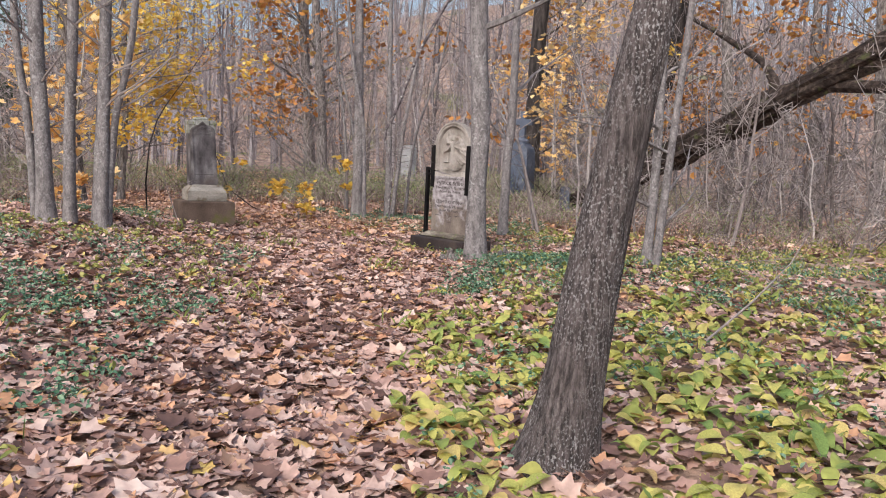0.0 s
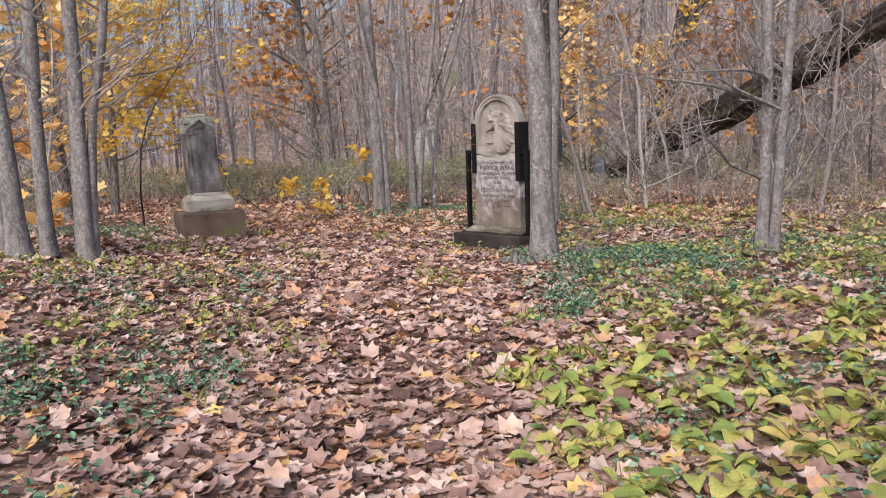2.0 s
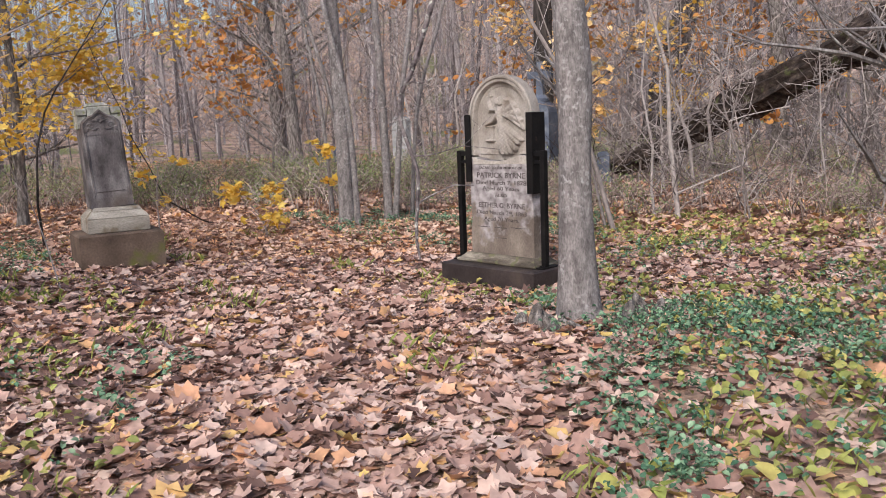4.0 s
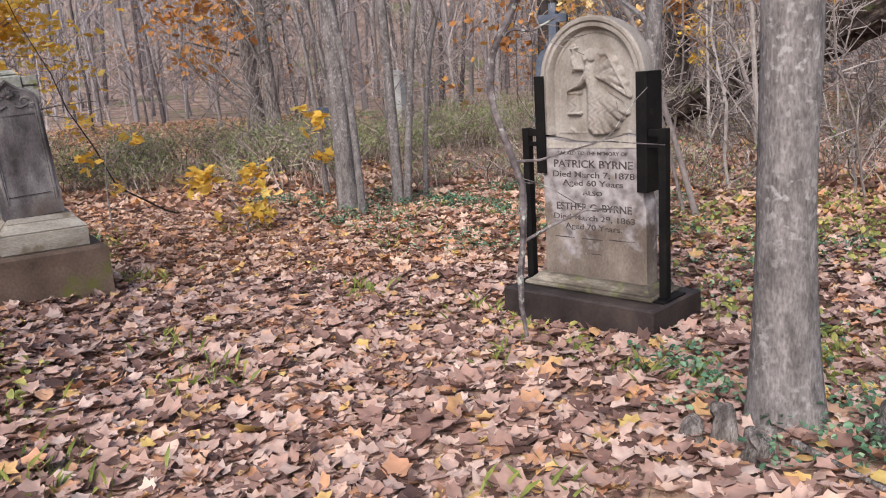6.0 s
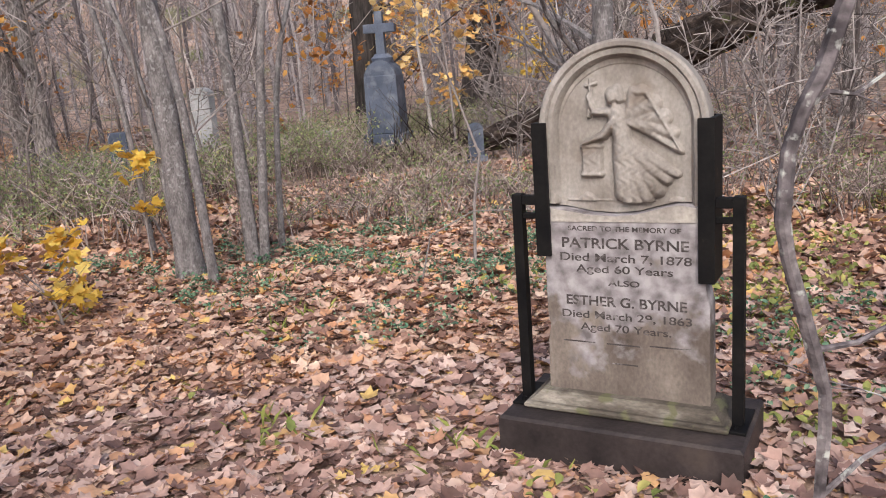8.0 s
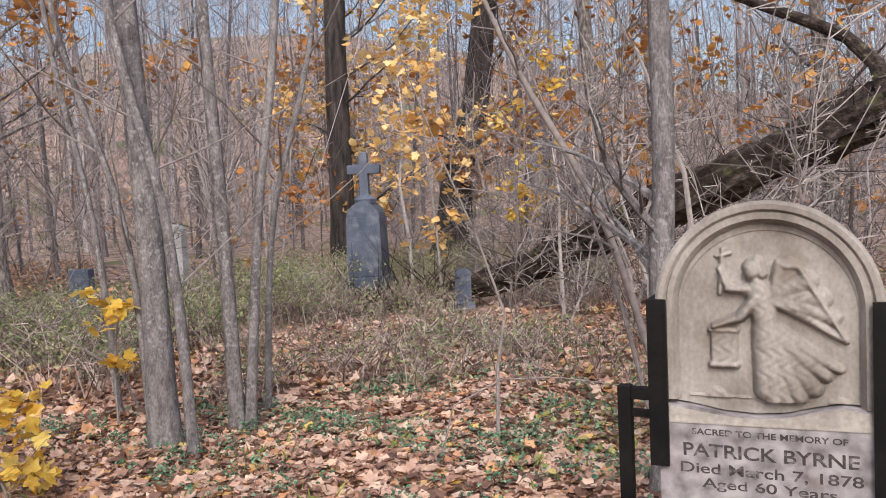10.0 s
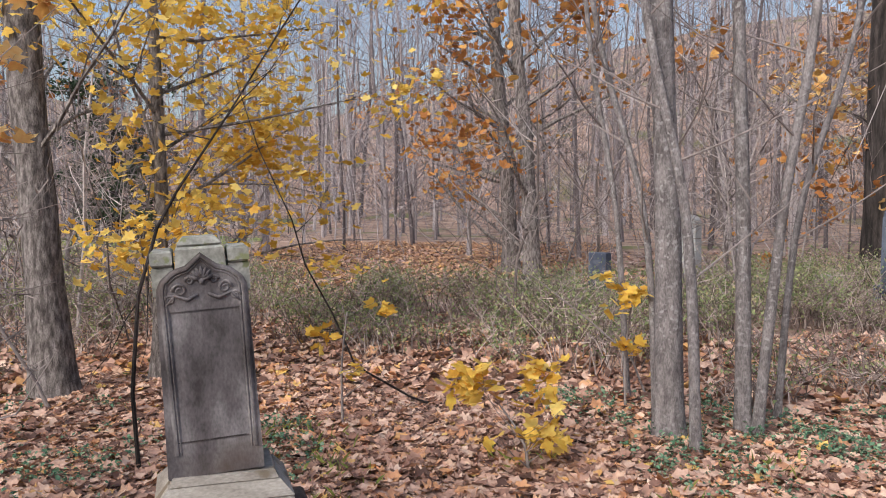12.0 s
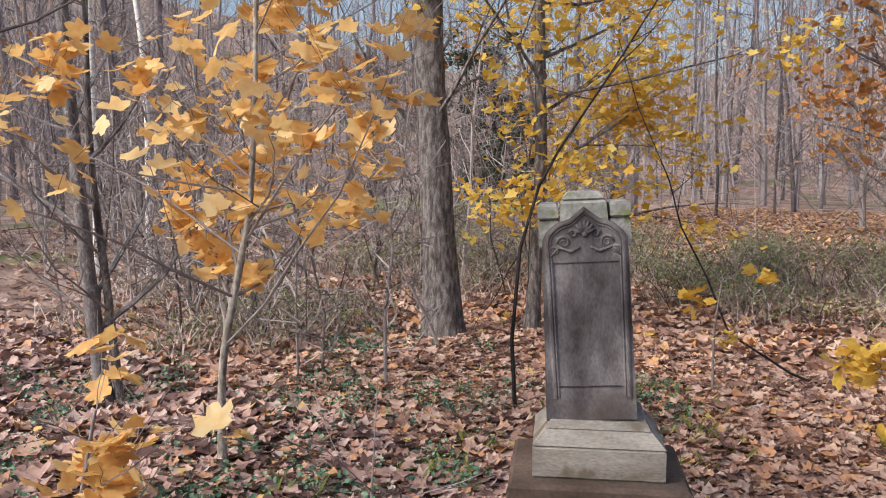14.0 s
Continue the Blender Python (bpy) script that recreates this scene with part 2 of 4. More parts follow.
MAT_BASE_B = mottled("dark_wet_stone", [(0.3, (0.016, 0.013, 0.014)), (0.7, (0.05, 0.04, 0.04))], 4, 50, 0.5, 0.3, 0.006, spec=0.2, spots=(0.075, 0.058, 0.05), spot_scale=4, spot_edge=(0.6, 0.75))
MAT_BLUE = mottled("blue_grey_granite", [(0.3, (0.04, 0.052, 0.08)), (0.7, (0.105, 0.125, 0.175))], 2, 60, 0.6, 0.2, 0.004, spots=(0.19, 0.21, 0.25), spot_scale=5, spot_edge=(0.5, 0.8))
MAT_BASE_GREY = mottled("grey_weathered_base", [(0.3, (0.09, 0.09, 0.095)), (0.7, (0.22, 0.22, 0.225))], 3, 50, 0.85, 0.3, 0.006)
MAT_PALE = mottled("pale_weathered_stone", [(0.3, (0.19, 0.195, 0.205)), (0.7, (0.40, 0.40, 0.41))], 3, 40, 0.85, 0.3, 0.006)
MAT_IRON = mottled("black_painted_iron", [(0.3, (0.004, 0.004, 0.005)), (0.7, (0.012, 0.011, 0.011))], 8, 60, 0.6, 0.15, 0.002, spec=0.12, spots=(0.05, 0.033, 0.024), spot_scale=16, spot_edge=(0.70, 0.76))
MAT_INK = mottled("worn_dark_letter", [(0.40, (0.045, 0.038, 0.038)), (0.56, (0.07, 0.06, 0.06)), (0.68, (0.24, 0.22, 0.225))], 26, 90, 0.9, 0.2, 0.002, fine_amount=0.4)


# ---- mesh helpers ----
class Geo:
    """Collects vertices and faces of one mesh."""
    def __init__(self):
        self.v, self.f = [], []

    def tube(self, pts, radii, n=6, bumps=0.0, seed=0.0, cap=True, freq=3.0):
        base, k = len(self.v), len(pts)
        pts = [Vector(p) for p in pts]
        side = Vector((1, 0, 0))
        for i, p in enumerate(pts):
            d = (pts[min(i + 1, k - 1)] - pts[max(i - 1, 0)]).normalized()
            side = (side - d * side.dot(d))
            side = side.normalized() if side.length > 1e-4 else d.orthogonal().normalized()
            up = d.cross(side)
            for j in range(n):
                a = 2 * math.pi * j / n
                r = radii[i]
                if bumps:
                    r *= 1 + bumps * noise.noise(Vector((math.cos(a) * freq + seed, math.sin(a) * freq, p.z * 1.6 + p.x)))
                self.v.append(tuple(p + (side * math.cos(a) + up * math.sin(a)) * r))
        for i in range(k - 1):
            for j in range(n):
                a, b = base + i * n + j, base + i * n + (j + 1) % n
                self.f.append((a, b, b + n, a + n))
        if cap:
            self.f.append(tuple(range(base + n - 1, base - 1, -1)))
            self.f.append(tuple(range(base + (k - 1) * n, base + k * n)))
        return self

    def box(self, x0, x1, y0, y1, z0, z1, taper=(0, 0), c=0.006):
        """A block with small chamfers; taper draws in the top, in x and y."""
        b = len(self.v)
        tx, ty = taper
        rings = [(x0 + c, x1 - c, y0 + c, y1 - c, z0), (x0, x1, y0, y1, z0 + c),
                 (x0 + tx, x1 - tx, y0 + ty, y1 - ty, z1 - c), (x0 + tx + c, x1 - tx - c, y0 + ty + c, y1 - ty - c, z1)]
        for a0, a1, b0, b1, z in rings:
            self.v += [(a0, b0, z), (a1, b0, z), (a1, b1, z), (a0, b1, z)]
        for i in range(3):
            for j in range(4):
                self.f.append((b + i * 4 + j, b + i * 4 + (j + 1) % 4, b + i * 4 + 4 + (j + 1) % 4, b + i * 4 + 4 + j))
        self.f += [(b + 3, b + 2, b + 1, b), (b + 12, b + 13, b + 14, b + 15)]
        return self

    def blob(self, c, r, rot=None, n=12, rings=8, rough=0.0):
        b = len(self.v)
        rot = rot or Matrix.Identity(3)
        for i in range(rings + 1):
            th = math.pi * i / rings
            for j in range(n):
                a = 2 * math.pi * j / n
                d = Vector((math.sin(th) * math.cos(a), math.sin(th) * math.sin(a), math.cos(th)))
                k = 1 + rough * noise.noise(d * 2 + Vector(c) * 7)
                self.v.append(tuple(Vector(c) + rot @ Vector((d.x * r[0] * k, d.y * r[1] * k, d.z * r[2] * k))))
        for i in range(rings):
            for j in range(n):
                a0, a1 = b + i * n + j, b + i * n + (j + 1) % n
                self.f.append((a0, a0 + n, a1 + n, a1))
        return self

    def extrude(self, outline, y0, y1):
        """An outline of (x, z) points, anticlockwise seen from the front, given depth from y0 (front) to y1."""
        b, k = len(self.v), len(outline)
        self.v += [(x, y0, z) for x, z in outline] + [(x, y1, z) for x, z in outline]
        self.f += [tuple(range(b, b + k)), tuple(range(b + 2 * k - 1, b + k - 1, -1))]
        self.f += [(b + i, b + k + i, b + k + (i + 1) % k, b + (i + 1) % k) for i in range(k)]
        return self

    def sweep(self, path, outs, profile, closed=False):
        """A moulding: profile of (outwards, forwards) carried along a path of (x, z) points with outward directions."""
        b, k, q = len(self.v), len(path), len(profile)
        for (x, z), (nx, nz) in zip(path, outs):
            self.v += [(x + nx * o, -h, z + nz * o) for o, h in profile]
        for i in range(k - 1 + closed):
            for j in range(q):
                a, c = b + i * q + j, b + ((i + 1) % k) * q + j
                d, e = b + i * q + (j + 1) % q, b + ((i + 1) % k) * q + (j + 1) % q
                self.f.append((a, c, e, d))
        if not closed:
            self.f += [tuple(range(b, b + q)), tuple(range(b + k * q - 1, b + (k - 1) * q - 1, -1))]
        return self

    def mesh(self, name, material, smooth=False):
        m = bpy.data.meshes.new(name)
        m.from_pydata(self.v, [], self.f)
        m.materials.append(material)
        if smooth:
            m.polygons.foreach_set("use_smooth", [True] * len(m.polygons))
        m.update()
        return m


def part(name, geo, material, parent=None, label="", smooth=False):
    ob = new(name, geo.mesh(name, material, smooth))
    ob.parent = parent
    if label:
        ob["label"] = label
    return ob


def thing(name, place, label, category, group="", kind=""):
    ob = new(name)
    ob.matrix_basis = place
    ob.empty_display_size = 0.1
    return tagged(ob, label, category, group, kind)


def array_mesh(name, verts, tris, material, smooth=False):
    """A mesh of triangles from arrays."""
    m = bpy.data.meshes.new(name)
    nv, nt = len(verts), len(tris)
    m.vertices.add(nv)
    m.vertices.foreach_set("co", np.asarray(verts, np.float32).ravel())
    m.loops.add(nt * 3)
    m.loops.foreach_set("vertex_index", np.asarray(tris, np.int32).ravel())
    m.polygons.add(nt)
    m.polygons.foreach_set("loop_start", np.arange(0, nt * 3, 3, dtype=np.int32))
    m.polygons.foreach_set("loop_total", np.full(nt, 3, np.int32))
    if smooth:
        m.polygons.foreach_set("use_smooth", np.ones(nt, bool))
    m.materials.append(material)
    m.update(calc_edges=True)
    return m


rng = np.random.default_rng(7)


def turns(n, tilt, spin=None):
    """n rotations: any turn about z, and a tilt of up to so many radians."""
    a = rng.uniform(0, 2 * np.pi, n) if spin is None else spin
    tx, ty = rng.normal(0, tilt, n), rng.normal(0, tilt, n)
    ca, sa, cx, sx, cy, sy = np.cos(a), np.sin(a), np.cos(tx), np.sin(tx), np.cos(ty), np.sin(ty)
    o, i = np.zeros(n), np.ones(n)
    rz = np.array([[ca, -sa, o], [sa, ca, o], [o, o, i]]).transpose(2, 0, 1)
    rx = np.array([[i, o, o], [o, cx, -sx], [o, sx, cx]]).transpose(2, 0, 1)
    ry = np.array([[cy, o, sy], [o, i, o], [-sy, o, cy]]).transpose(2, 0, 1)
    return rx @ ry @ rz


def scatter(kinds, places, rots, sizes):
    """Copies of small templates (verts, tris) at places, as one set of arrays."""
    vs, fs, base = [], [], 0
    pick = rng.integers(0, len(kinds), len(places))
    for k, (tv, tf) in enumerate(kinds):
        w = np.flatnonzero(pick == k)
        if not len(w):
            continue
        v = np.einsum("nij,kj->nki", rots[w] * sizes[w, None, None], tv) + places[w, None, :]
        f = tf[None] + (np.arange(len(w)) * len(tv))[:, None, None] + base
        vs.append(v.reshape(-1, 3)), fs.append(f.reshape(-1, 3))
        base += len(w) * len(tv)
    return np.concatenate(vs), np.concatenate(fs)


def maple(curl, fold, seed, coarse=False, fine=False):
    """A lobed leaf of radius about 1, its blade curled and folded."""
    r = random.Random(seed)
    if coarse:
        pol = [(90, 1), (58, .70), (25, .95), (-25, .74), (-90, .6), (205, .74), (155, .95), (122, .70)]
    elif fine:
        pol = [(90, 1), (74, .80), (56, .62), (40, .98), (22, .82), (4, .62), (-22, .84), (-52, .62), (-84, .34), (-90, .8), (-96, .34), (232, .62), (202, .84), (176, .62), (158, .82), (140, .98), (124, .62), (106, .80)]
    else:
        pol = [(90, 1), (66, .70), (42, .97), (10, .66), (-20, .84), (-60, .56), (-90, .74), (-120, .56), (200, .84), (170, .66), (138, .97), (114, .70)]
    v = [(0.0, 0.0, 0.0)]
    for a, d in pol:
        d *= r.uniform(.88, 1.1)
        x, y = d * math.cos(radians(a)), d * math.sin(radians(a))
        v.append((x, y, curl * (x * x + y * y) * r.uniform(.5, 1.4) + fold * abs(x) + r.uniform(-.05, .05)))
    k = len(pol)
    return np.array(v), np.array([(0, 1 + i, 1 + (i + 1) % k) for i in range(k)])


MAPLES = [maple(c, f, i) for i, (c, f) in enumerate([(.10, .08), (.34, .03), (-.28, .16), (.18, .36), (-.16, -.18), (.5, .0), (.05, .52), (-.40, .05)])]
FLAT_MAPLES = [maple(c, f, i + 40, fine=True) for i, (c, f) in enumerate([(.05, .06), (.22, .03), (-.2, .12), (.15, .25), (-.1, -.15), (.4, .0)])]
COARSE = [maple(c, f, i + 20, True) for i, (c, f) in enumerate([(.1, .2), (.5, .0), (-.35, .2), (.2, .6)])]
OVAL = [(np.array([(0, 0, 0), (.32, .4, f), (.3, .75, f * .6), (0, 1, -.1), (-.3, .75, f * .6), (-.32, .4, f), (0, .5, 0)]),
         np.array([(6, 0, 1), (6, 1, 2), (6, 2, 3), (6, 3, 4), (6, 4, 5), (6, 5, 0)])) for f in (.12, .25)]
SLIP = [(np.array([(0, 0, 0), (.28, .5, .1), (0, 1, -.05), (-.28, .5, .1)]), np.array([(0, 1, 2), (0, 2, 3)]))]


# ---- ground ----
def path_x(y):
    """The middle of the trodden, leaf-covered way."""
    return np.interp(y, [-6, -1.5, 2, 5, 8, 10.5, 13, 17, 26], [1.4, 1.0, .45, .2, -.35, -1.3, -2.7, -5, -9])


def ease(t):
    t = np.clip(t, 0, 1)
    return t * t * (3 - 2 * t)


def height(x, y):
    x, y = np.asarray(x, float), np.asarray(y, float)
    off = x - path_x(y)
    z = .26 * ease((-off - .7) / 2.6) * ease((12 - y) / 4) + .13 * ease((off - .7) / 1.6) * ease((8.4 - y) / 1.8)
    z += .025 * np.sin(x * 2.1 + 1.3 * np.sin(y * 1.1)) * np.sin(y * 1.7 + x * .4) + .012 * np.sin(x * 5.3 + y * 2.2) * np.sin(y * 4.7)
    z -= .075 * np.exp(-((x - .85) ** 2 + (y - 8.95) ** 2) / .7) + .06 * np.exp(-((x - .3) ** 2 + (y - 10.1) ** 2) / .9)
    z -= .10 * ease((5.2 - y) / 2) * ease((off + .7) / 1.0) - .05 * np.exp(-((x + .6) ** 2 + (y - 5.4) ** 2) / .4)
    d = np.hypot(x + 2, y - 6)
    z += .3 * np.clip(d - 48, 0, 110) * ease((d - 48) / 30) * (0.75 + .25 * np.sin(np.arctan2(y, x) * 5 + .6))
    return z


def at(x, y, up=0.0):
    return Vector((x, y, float(height(x, y)) + up))


u = np.linspace(-5.2, 5.2, 201)
gx, gy = np.meshgrid(8 * np.sinh(u), 8 + 8 * np.sinh(u))
gv = np.stack([gx, gy, height(gx, gy)], -1).reshape(-1, 3)
ii = (np.arange(200)[:, None] * 201 + np.arange(200)).ravel()
gf = np.concatenate([np.stack([ii, ii + 1, ii + 202], 1), np.stack([ii, ii + 202, ii + 201], 1)])
ground = new("ground", array_mesh("ground", gv, gf, MAT_SOIL, True))
tagged(ground, "brown woodland soil under fallen leaves, rising to a wooded hill", "ground", kind="structure")


# ---- gravestones ----
def arch_path(half, z0, zc, n=24):
    """Up the left side, over a round head and down: points and outward directions."""
    pts, outs = [(-half, z0), (-half, zc)], [(-1, 0), (-1, 0)]
    for i in range(1, n):
        a = math.pi * (1 - i / n)
        pts.append((half * math.cos(a), zc + half * math.sin(a)))
        outs.append((math.cos(a), math.sin(a)))
    return pts + [(half, zc), (half, z0)], outs + [(1, 0), (1, 0)]


def lettering(text, x, z, size, parent, front, width=None, squash=1.0):
    """A line of cut letters on a stone's face, centred on x."""
    cu = bpy.data.curves.new("lettering", "FONT")
    cu.body, cu.size, cu.align_x, cu.extrude = text, size, "CENTER", 0.0012
    cu.offset = size * (.016 if text.isupper() else .010)
    tmp = new("lettering", cu)
    me = bpy.data.meshes.new_from_object(tmp.evaluated_get(bpy.context.evaluated_depsgraph_get()))
    bpy.data.objects.remove(tmp)
    me.materials.clear()
    me.materials.append(MAT_INK)
    ob = new("lettering", me)
    xs = [v.co.x for v in me.vertices]
    k = width / (max(xs) - min(xs)) if width else squash
    ob.parent = parent
    ob.matrix_basis = Matrix.Translation((x, front, z)) @ pose(0, 0, 0, 90) @ Matrix.Diagonal((k, 1, 1, 1))
    return ob


def arched_stone():
    """Arched marble with a winged figure in its niche, broken across and held up by two iron posts."""
    s = thing("gravestone", pose(.99, 9.2, .0, 0, 0, -44), "broken arched white marble gravestone braced by black iron posts", "gravestone")
    g = Geo().box(-.50, .50, -.27, .25, -.25, .135, c=.012)
    part("base", g, MAT_BASE_B, s, "dark wet stone base")
    g = Geo().box(-.425, .425, -.16, .16, .137, .165, c=.008)
    prof = [(-.405, -.14, .167), (-.385, -.12, .183), (-.362, -.095, .205)]
    b = len(g.v)
    for h, d, z in prof:
        g.v += [(h, d, z), (-h, d, z), (-h, -d, z), (h, -d, z)]
    for i in range(2):
        for j in range(4):
            g.f.append((b + i * 4 + j, b + i * 4 + (j + 1) % 4, b + i * 4 + 4 + (j + 1) % 4, b + i * 4 + 4 + j))
    g.f.append((b + 8, b + 9, b + 10, b + 11))
    part("plinth", g, MAT_MARBLE_DIRTY, s, "moulded marble plinth with dirty ledges")
    # the break runs unevenly across
    cut = [(-.335, 1.015), (-.24, 1.005), (-.13, .985), (-.03, .98), (.06, .99), (.15, 1.015), (.22, 1.03), (.335, 1.02)]
    low = [(-.34, .205), (.34, .205), (.338, .62), (.322, .69), (.335, .78)] + [(x, z - .006) for x, z in cut[::-1]] + [(-.335, .55), (-.325, .49), (-.337, .42)]
    lower = part("lower_slab", Geo().extrude(low, -.055, .055), MAT_MARBLE_FACE, s)
    # A flat strip; its pale colour stands in for light caught from above.
    part("broken_ledge", Geo().extrude([(-.30, .945), (.30, .955), (.30, 1.01), (.22, 1.022), (.15, 1.007), (.06, .982), (-.03, .972), (-.13, .976), (-.30, 1.0)], -.060, -.05),
         MAT_MARBLE_LIGHT, lower, "marble edge at the break, painted pale as if lit from above")
    head, outs = arch_path(.335, 1.015, 1.325)
    up = [p for p in cut] + [p for p in head[::-1]][1:-1]
    upper = part("upper_slab", Geo().extrude(up, -.012, .055), MAT_MARBLE, s)
    hp, ho = arch_path(.335, 1.02, 1.325, 36)
    part("arch_moulding", Geo().sweep(hp, ho, [(0.004, -.02), (0.004, .05), (-.006, .058), (-.022, .058), (-.03, .046), (-.034, .052), (-.052, .052), (-.062, .034), (-.068, .018), (-.068, -.02)]),
         MAT_MARBLE, upper)
    lip, lo = arch_path(.267, 1.03, 1.305, 36)
    part("niche_shoulder", Geo().sweep(lip, lo, [(.03, .0), (.03, .02), (0, .016), (-.012, .004), (-.012, -.005)]), MAT_MARBLE, upper)
    # winged figure, one carved surface
    def rod(x, z, a, b, r0, r1, deep):
        ax, az, bx, bz = *a, *b
        t = np.clip(((x - ax) * (bx - ax) + (z - az) * (bz - az)) / ((bx - ax) ** 2 + (bz - az) ** 2), 0, 1)
        d = np.hypot(x - ax - t * (bx - ax), z - az - t * (bz - az)) / (r0 + (r1 - r0) * t)
        return deep * np.sqrt(np.clip(1 - d * d, 0, 1))

    x, z = np.meshgrid(np.linspace(-.24, .24, 150), np.linspace(1.03, 1.56, 165))
    h = np.zeros_like(x)
    hem = ((-.004, 1.06, .034), (.022, 1.02, .026), (.058, 1.018, .034), (.095, 1.045, .028), (.135, 1.075, .032), (.17, 1.115, .022), (.212, 1.135, .014))
    feathers = ((.075, 1.450, .034), (.12, 1.41, .036), (.16, 1.355, .034), (.195, 1.295, .026), (.229, 1.226, .012))
    forms = [rod(x, z, (.016, 1.36), (fx, fz), .022, fr, .026 + .003 * (k % 2)) for k, (fx, fz, fr) in enumerate(feathers)]
    forms += [rod(x, z, (.02, 1.35), (.045, 1.46), .018, .020, .034), rod(x, z, (.045, 1.46), (.10, 1.455), .020, .014, .034), rod(x, z, (.10, 1.455), (.228, 1.23), .014, .006, .034),
              rod(x, z, (.03, 1.34), (.085, 1.325), .020, .022, .032)]
    forms += [rod(x, z, (.004, 1.25), (hx, hz), .048, hr, .046 - .0025 * k + .004 * (k % 2)) for k, (hx, hz, hr) in enumerate(hem)]
    forms += [rod(x, z, (-.037, 1.452), (-.035, 1.44), .030, .028, .050), rod(x, z, (-.022, 1.468), (-.008, 1.432), .022, .017, .042), rod(x, z, (-.03, 1.42), (-.022, 1.40), .016, .018, .036),
              rod(x, z, (-.018, 1.375), (.0, 1.29), .044, .040, .048), rod(x, z, (.0, 1.29), (.006, 1.21), .038, .050, .050),
              rod(x, z, (-.04, 1.385), (-.11, 1.386), .020, .014, .040), rod(x, z, (-.11, 1.386), (-.134, 1.45), .014, .011, .032),
              rod(x, z, (-.136, 1.37), (-.124, 1.515), .008, .007, .024), rod(x, z, (-.145, 1.49), (-.104, 1.497), .006, .006, .022),
              rod(x, z, (-.02, 1.36), (-.075, 1.295), .022, .018, .056), rod(x, z, (-.075, 1.295), (-.155, 1.265), .017, .010, .048),
              np.where((np.abs(x + .126) < .040) & (np.abs(z - 1.195) < .060), .024, 0),
              rod(x, z, (-.165, 1.252), (-.09, 1.252), .012, .012, .032), rod(x, z, (-.165, 1.138), (-.09, 1.138), .012, .012, .032)]
    for form in forms:
        h = np.maximum(h, form)
    for _ in range(3):
        h[1:-1, 1:-1] = (4 * h[1:-1, 1:-1] + h[:-2, 1:-1] + h[2:, 1:-1] + h[1:-1, :-2] + h[1:-1, 2:]) / 8
    h = np.maximum(h, .012 * np.clip((1.045 + .014 * np.sin(x * 31) + .008 * np.sin(x * 73) - z) * 60, 0, 1))
    h = np.where(h > .0012, h, 0)
    h += np.where(h > 0, .0012 * np.sin(x * 160 + 3 * np.sin(z * 90)), 0)
    keep = np.hypot(x, np.maximum(z - 1.305, 0)) < .25
    h = np.where(keep, h, 0)
    rv = np.stack([x, -.0115 - h, z], -1).reshape(-1, 3)
    ci = (np.arange(164)[:, None] * 150 + np.arange(149)).ravel()
    hq = h.ravel()
    ci = ci[(hq[ci] > 0) | (hq[ci + 1] > 0) | (hq[ci + 150] > 0) | (hq[ci + 151] > 0)]
    rf = np.concatenate([np.stack([ci, ci + 1, ci + 151], 1), np.stack([ci, ci + 151, ci + 150], 1)])
    carving = new("relief_carving", array_mesh("relief_carving", rv, rf, MAT_MARBLE, True))
    carving.parent = upper
    carving["label"] = "winged figure carved in relief"
    # cut lines of writing
    fr = -.0555
    for text, z, size, w in (("SACRED TO THE MEMORY OF", .91, .028, .46), ("PATRICK BYRNE", .838, .06, .52), ("Died March 7, 1878", .782, .048, .54), ("Aged 60 Years", .735, .045, .40),
                             ("ALSO", .682, .034, .13), ("ESTHER G. BYRNE", .592, .058, .50), ("Died March 29, 1863", .535, .046, .54), ("Aged 70 Years.", .482, .045, .38)):
        lettering(text, 0, z, size, lower, fr, w)
    for x0, x1, z in ((-.27, -.13, .425), (-.08, .06, .425), (.1, .27, .432), (-.06, .05, .34)):
        part("worn_line", Geo().box(x0, x1, -.0564, -.0545, z, z + .006, c=.0005), MAT_INK, lower)
    # iron brace
    for sx in (-1, 1):
        lo_z = .80 if sx < 0 else .72
        a, b = sorted((sx * .362, sx * .300))
        c, d = sorted((sx * .362, sx * .342))
        part("clamp", Geo().box(a, b, -.082, -.070, lo_z, 1.355, c=.002).box(c, d, -.069, .075, lo_z, 1.355, c=.002).box(a, b, .066, .076, lo_z, 1.355, c=.002), MAT_IRON, s, "black iron channel gripping the edge")
        a, b = sorted((sx * .468, sx * .425))
        part("post", Geo().box(a, b, -.075, -.03, .137, 1.06, c=.003), MAT_IRON, s)
        c, d = sorted((sx * .424, sx * .363))
        part("arm", Geo().box(c, d, -.07, -.035, 1.015, 1.055, c=.003), MAT_IRON, s)
        part("arm", Geo().box(c, d, -.066, -.042, .955, .98, c=.003), MAT_IRON, s)
        a, b = sorted((sx * .488, sx * .405))
        part("foot_plate", Geo().box(a, b, -.14, .10, .1365, .149, c=.002), MAT_IRON, s)
        part("bolt", Geo().tube([(sx * .445, -.11, .149), (sx * .445, -.11, .165)], [.011, .010], 8), MAT_IRON, s)
    return s


arched_stone()


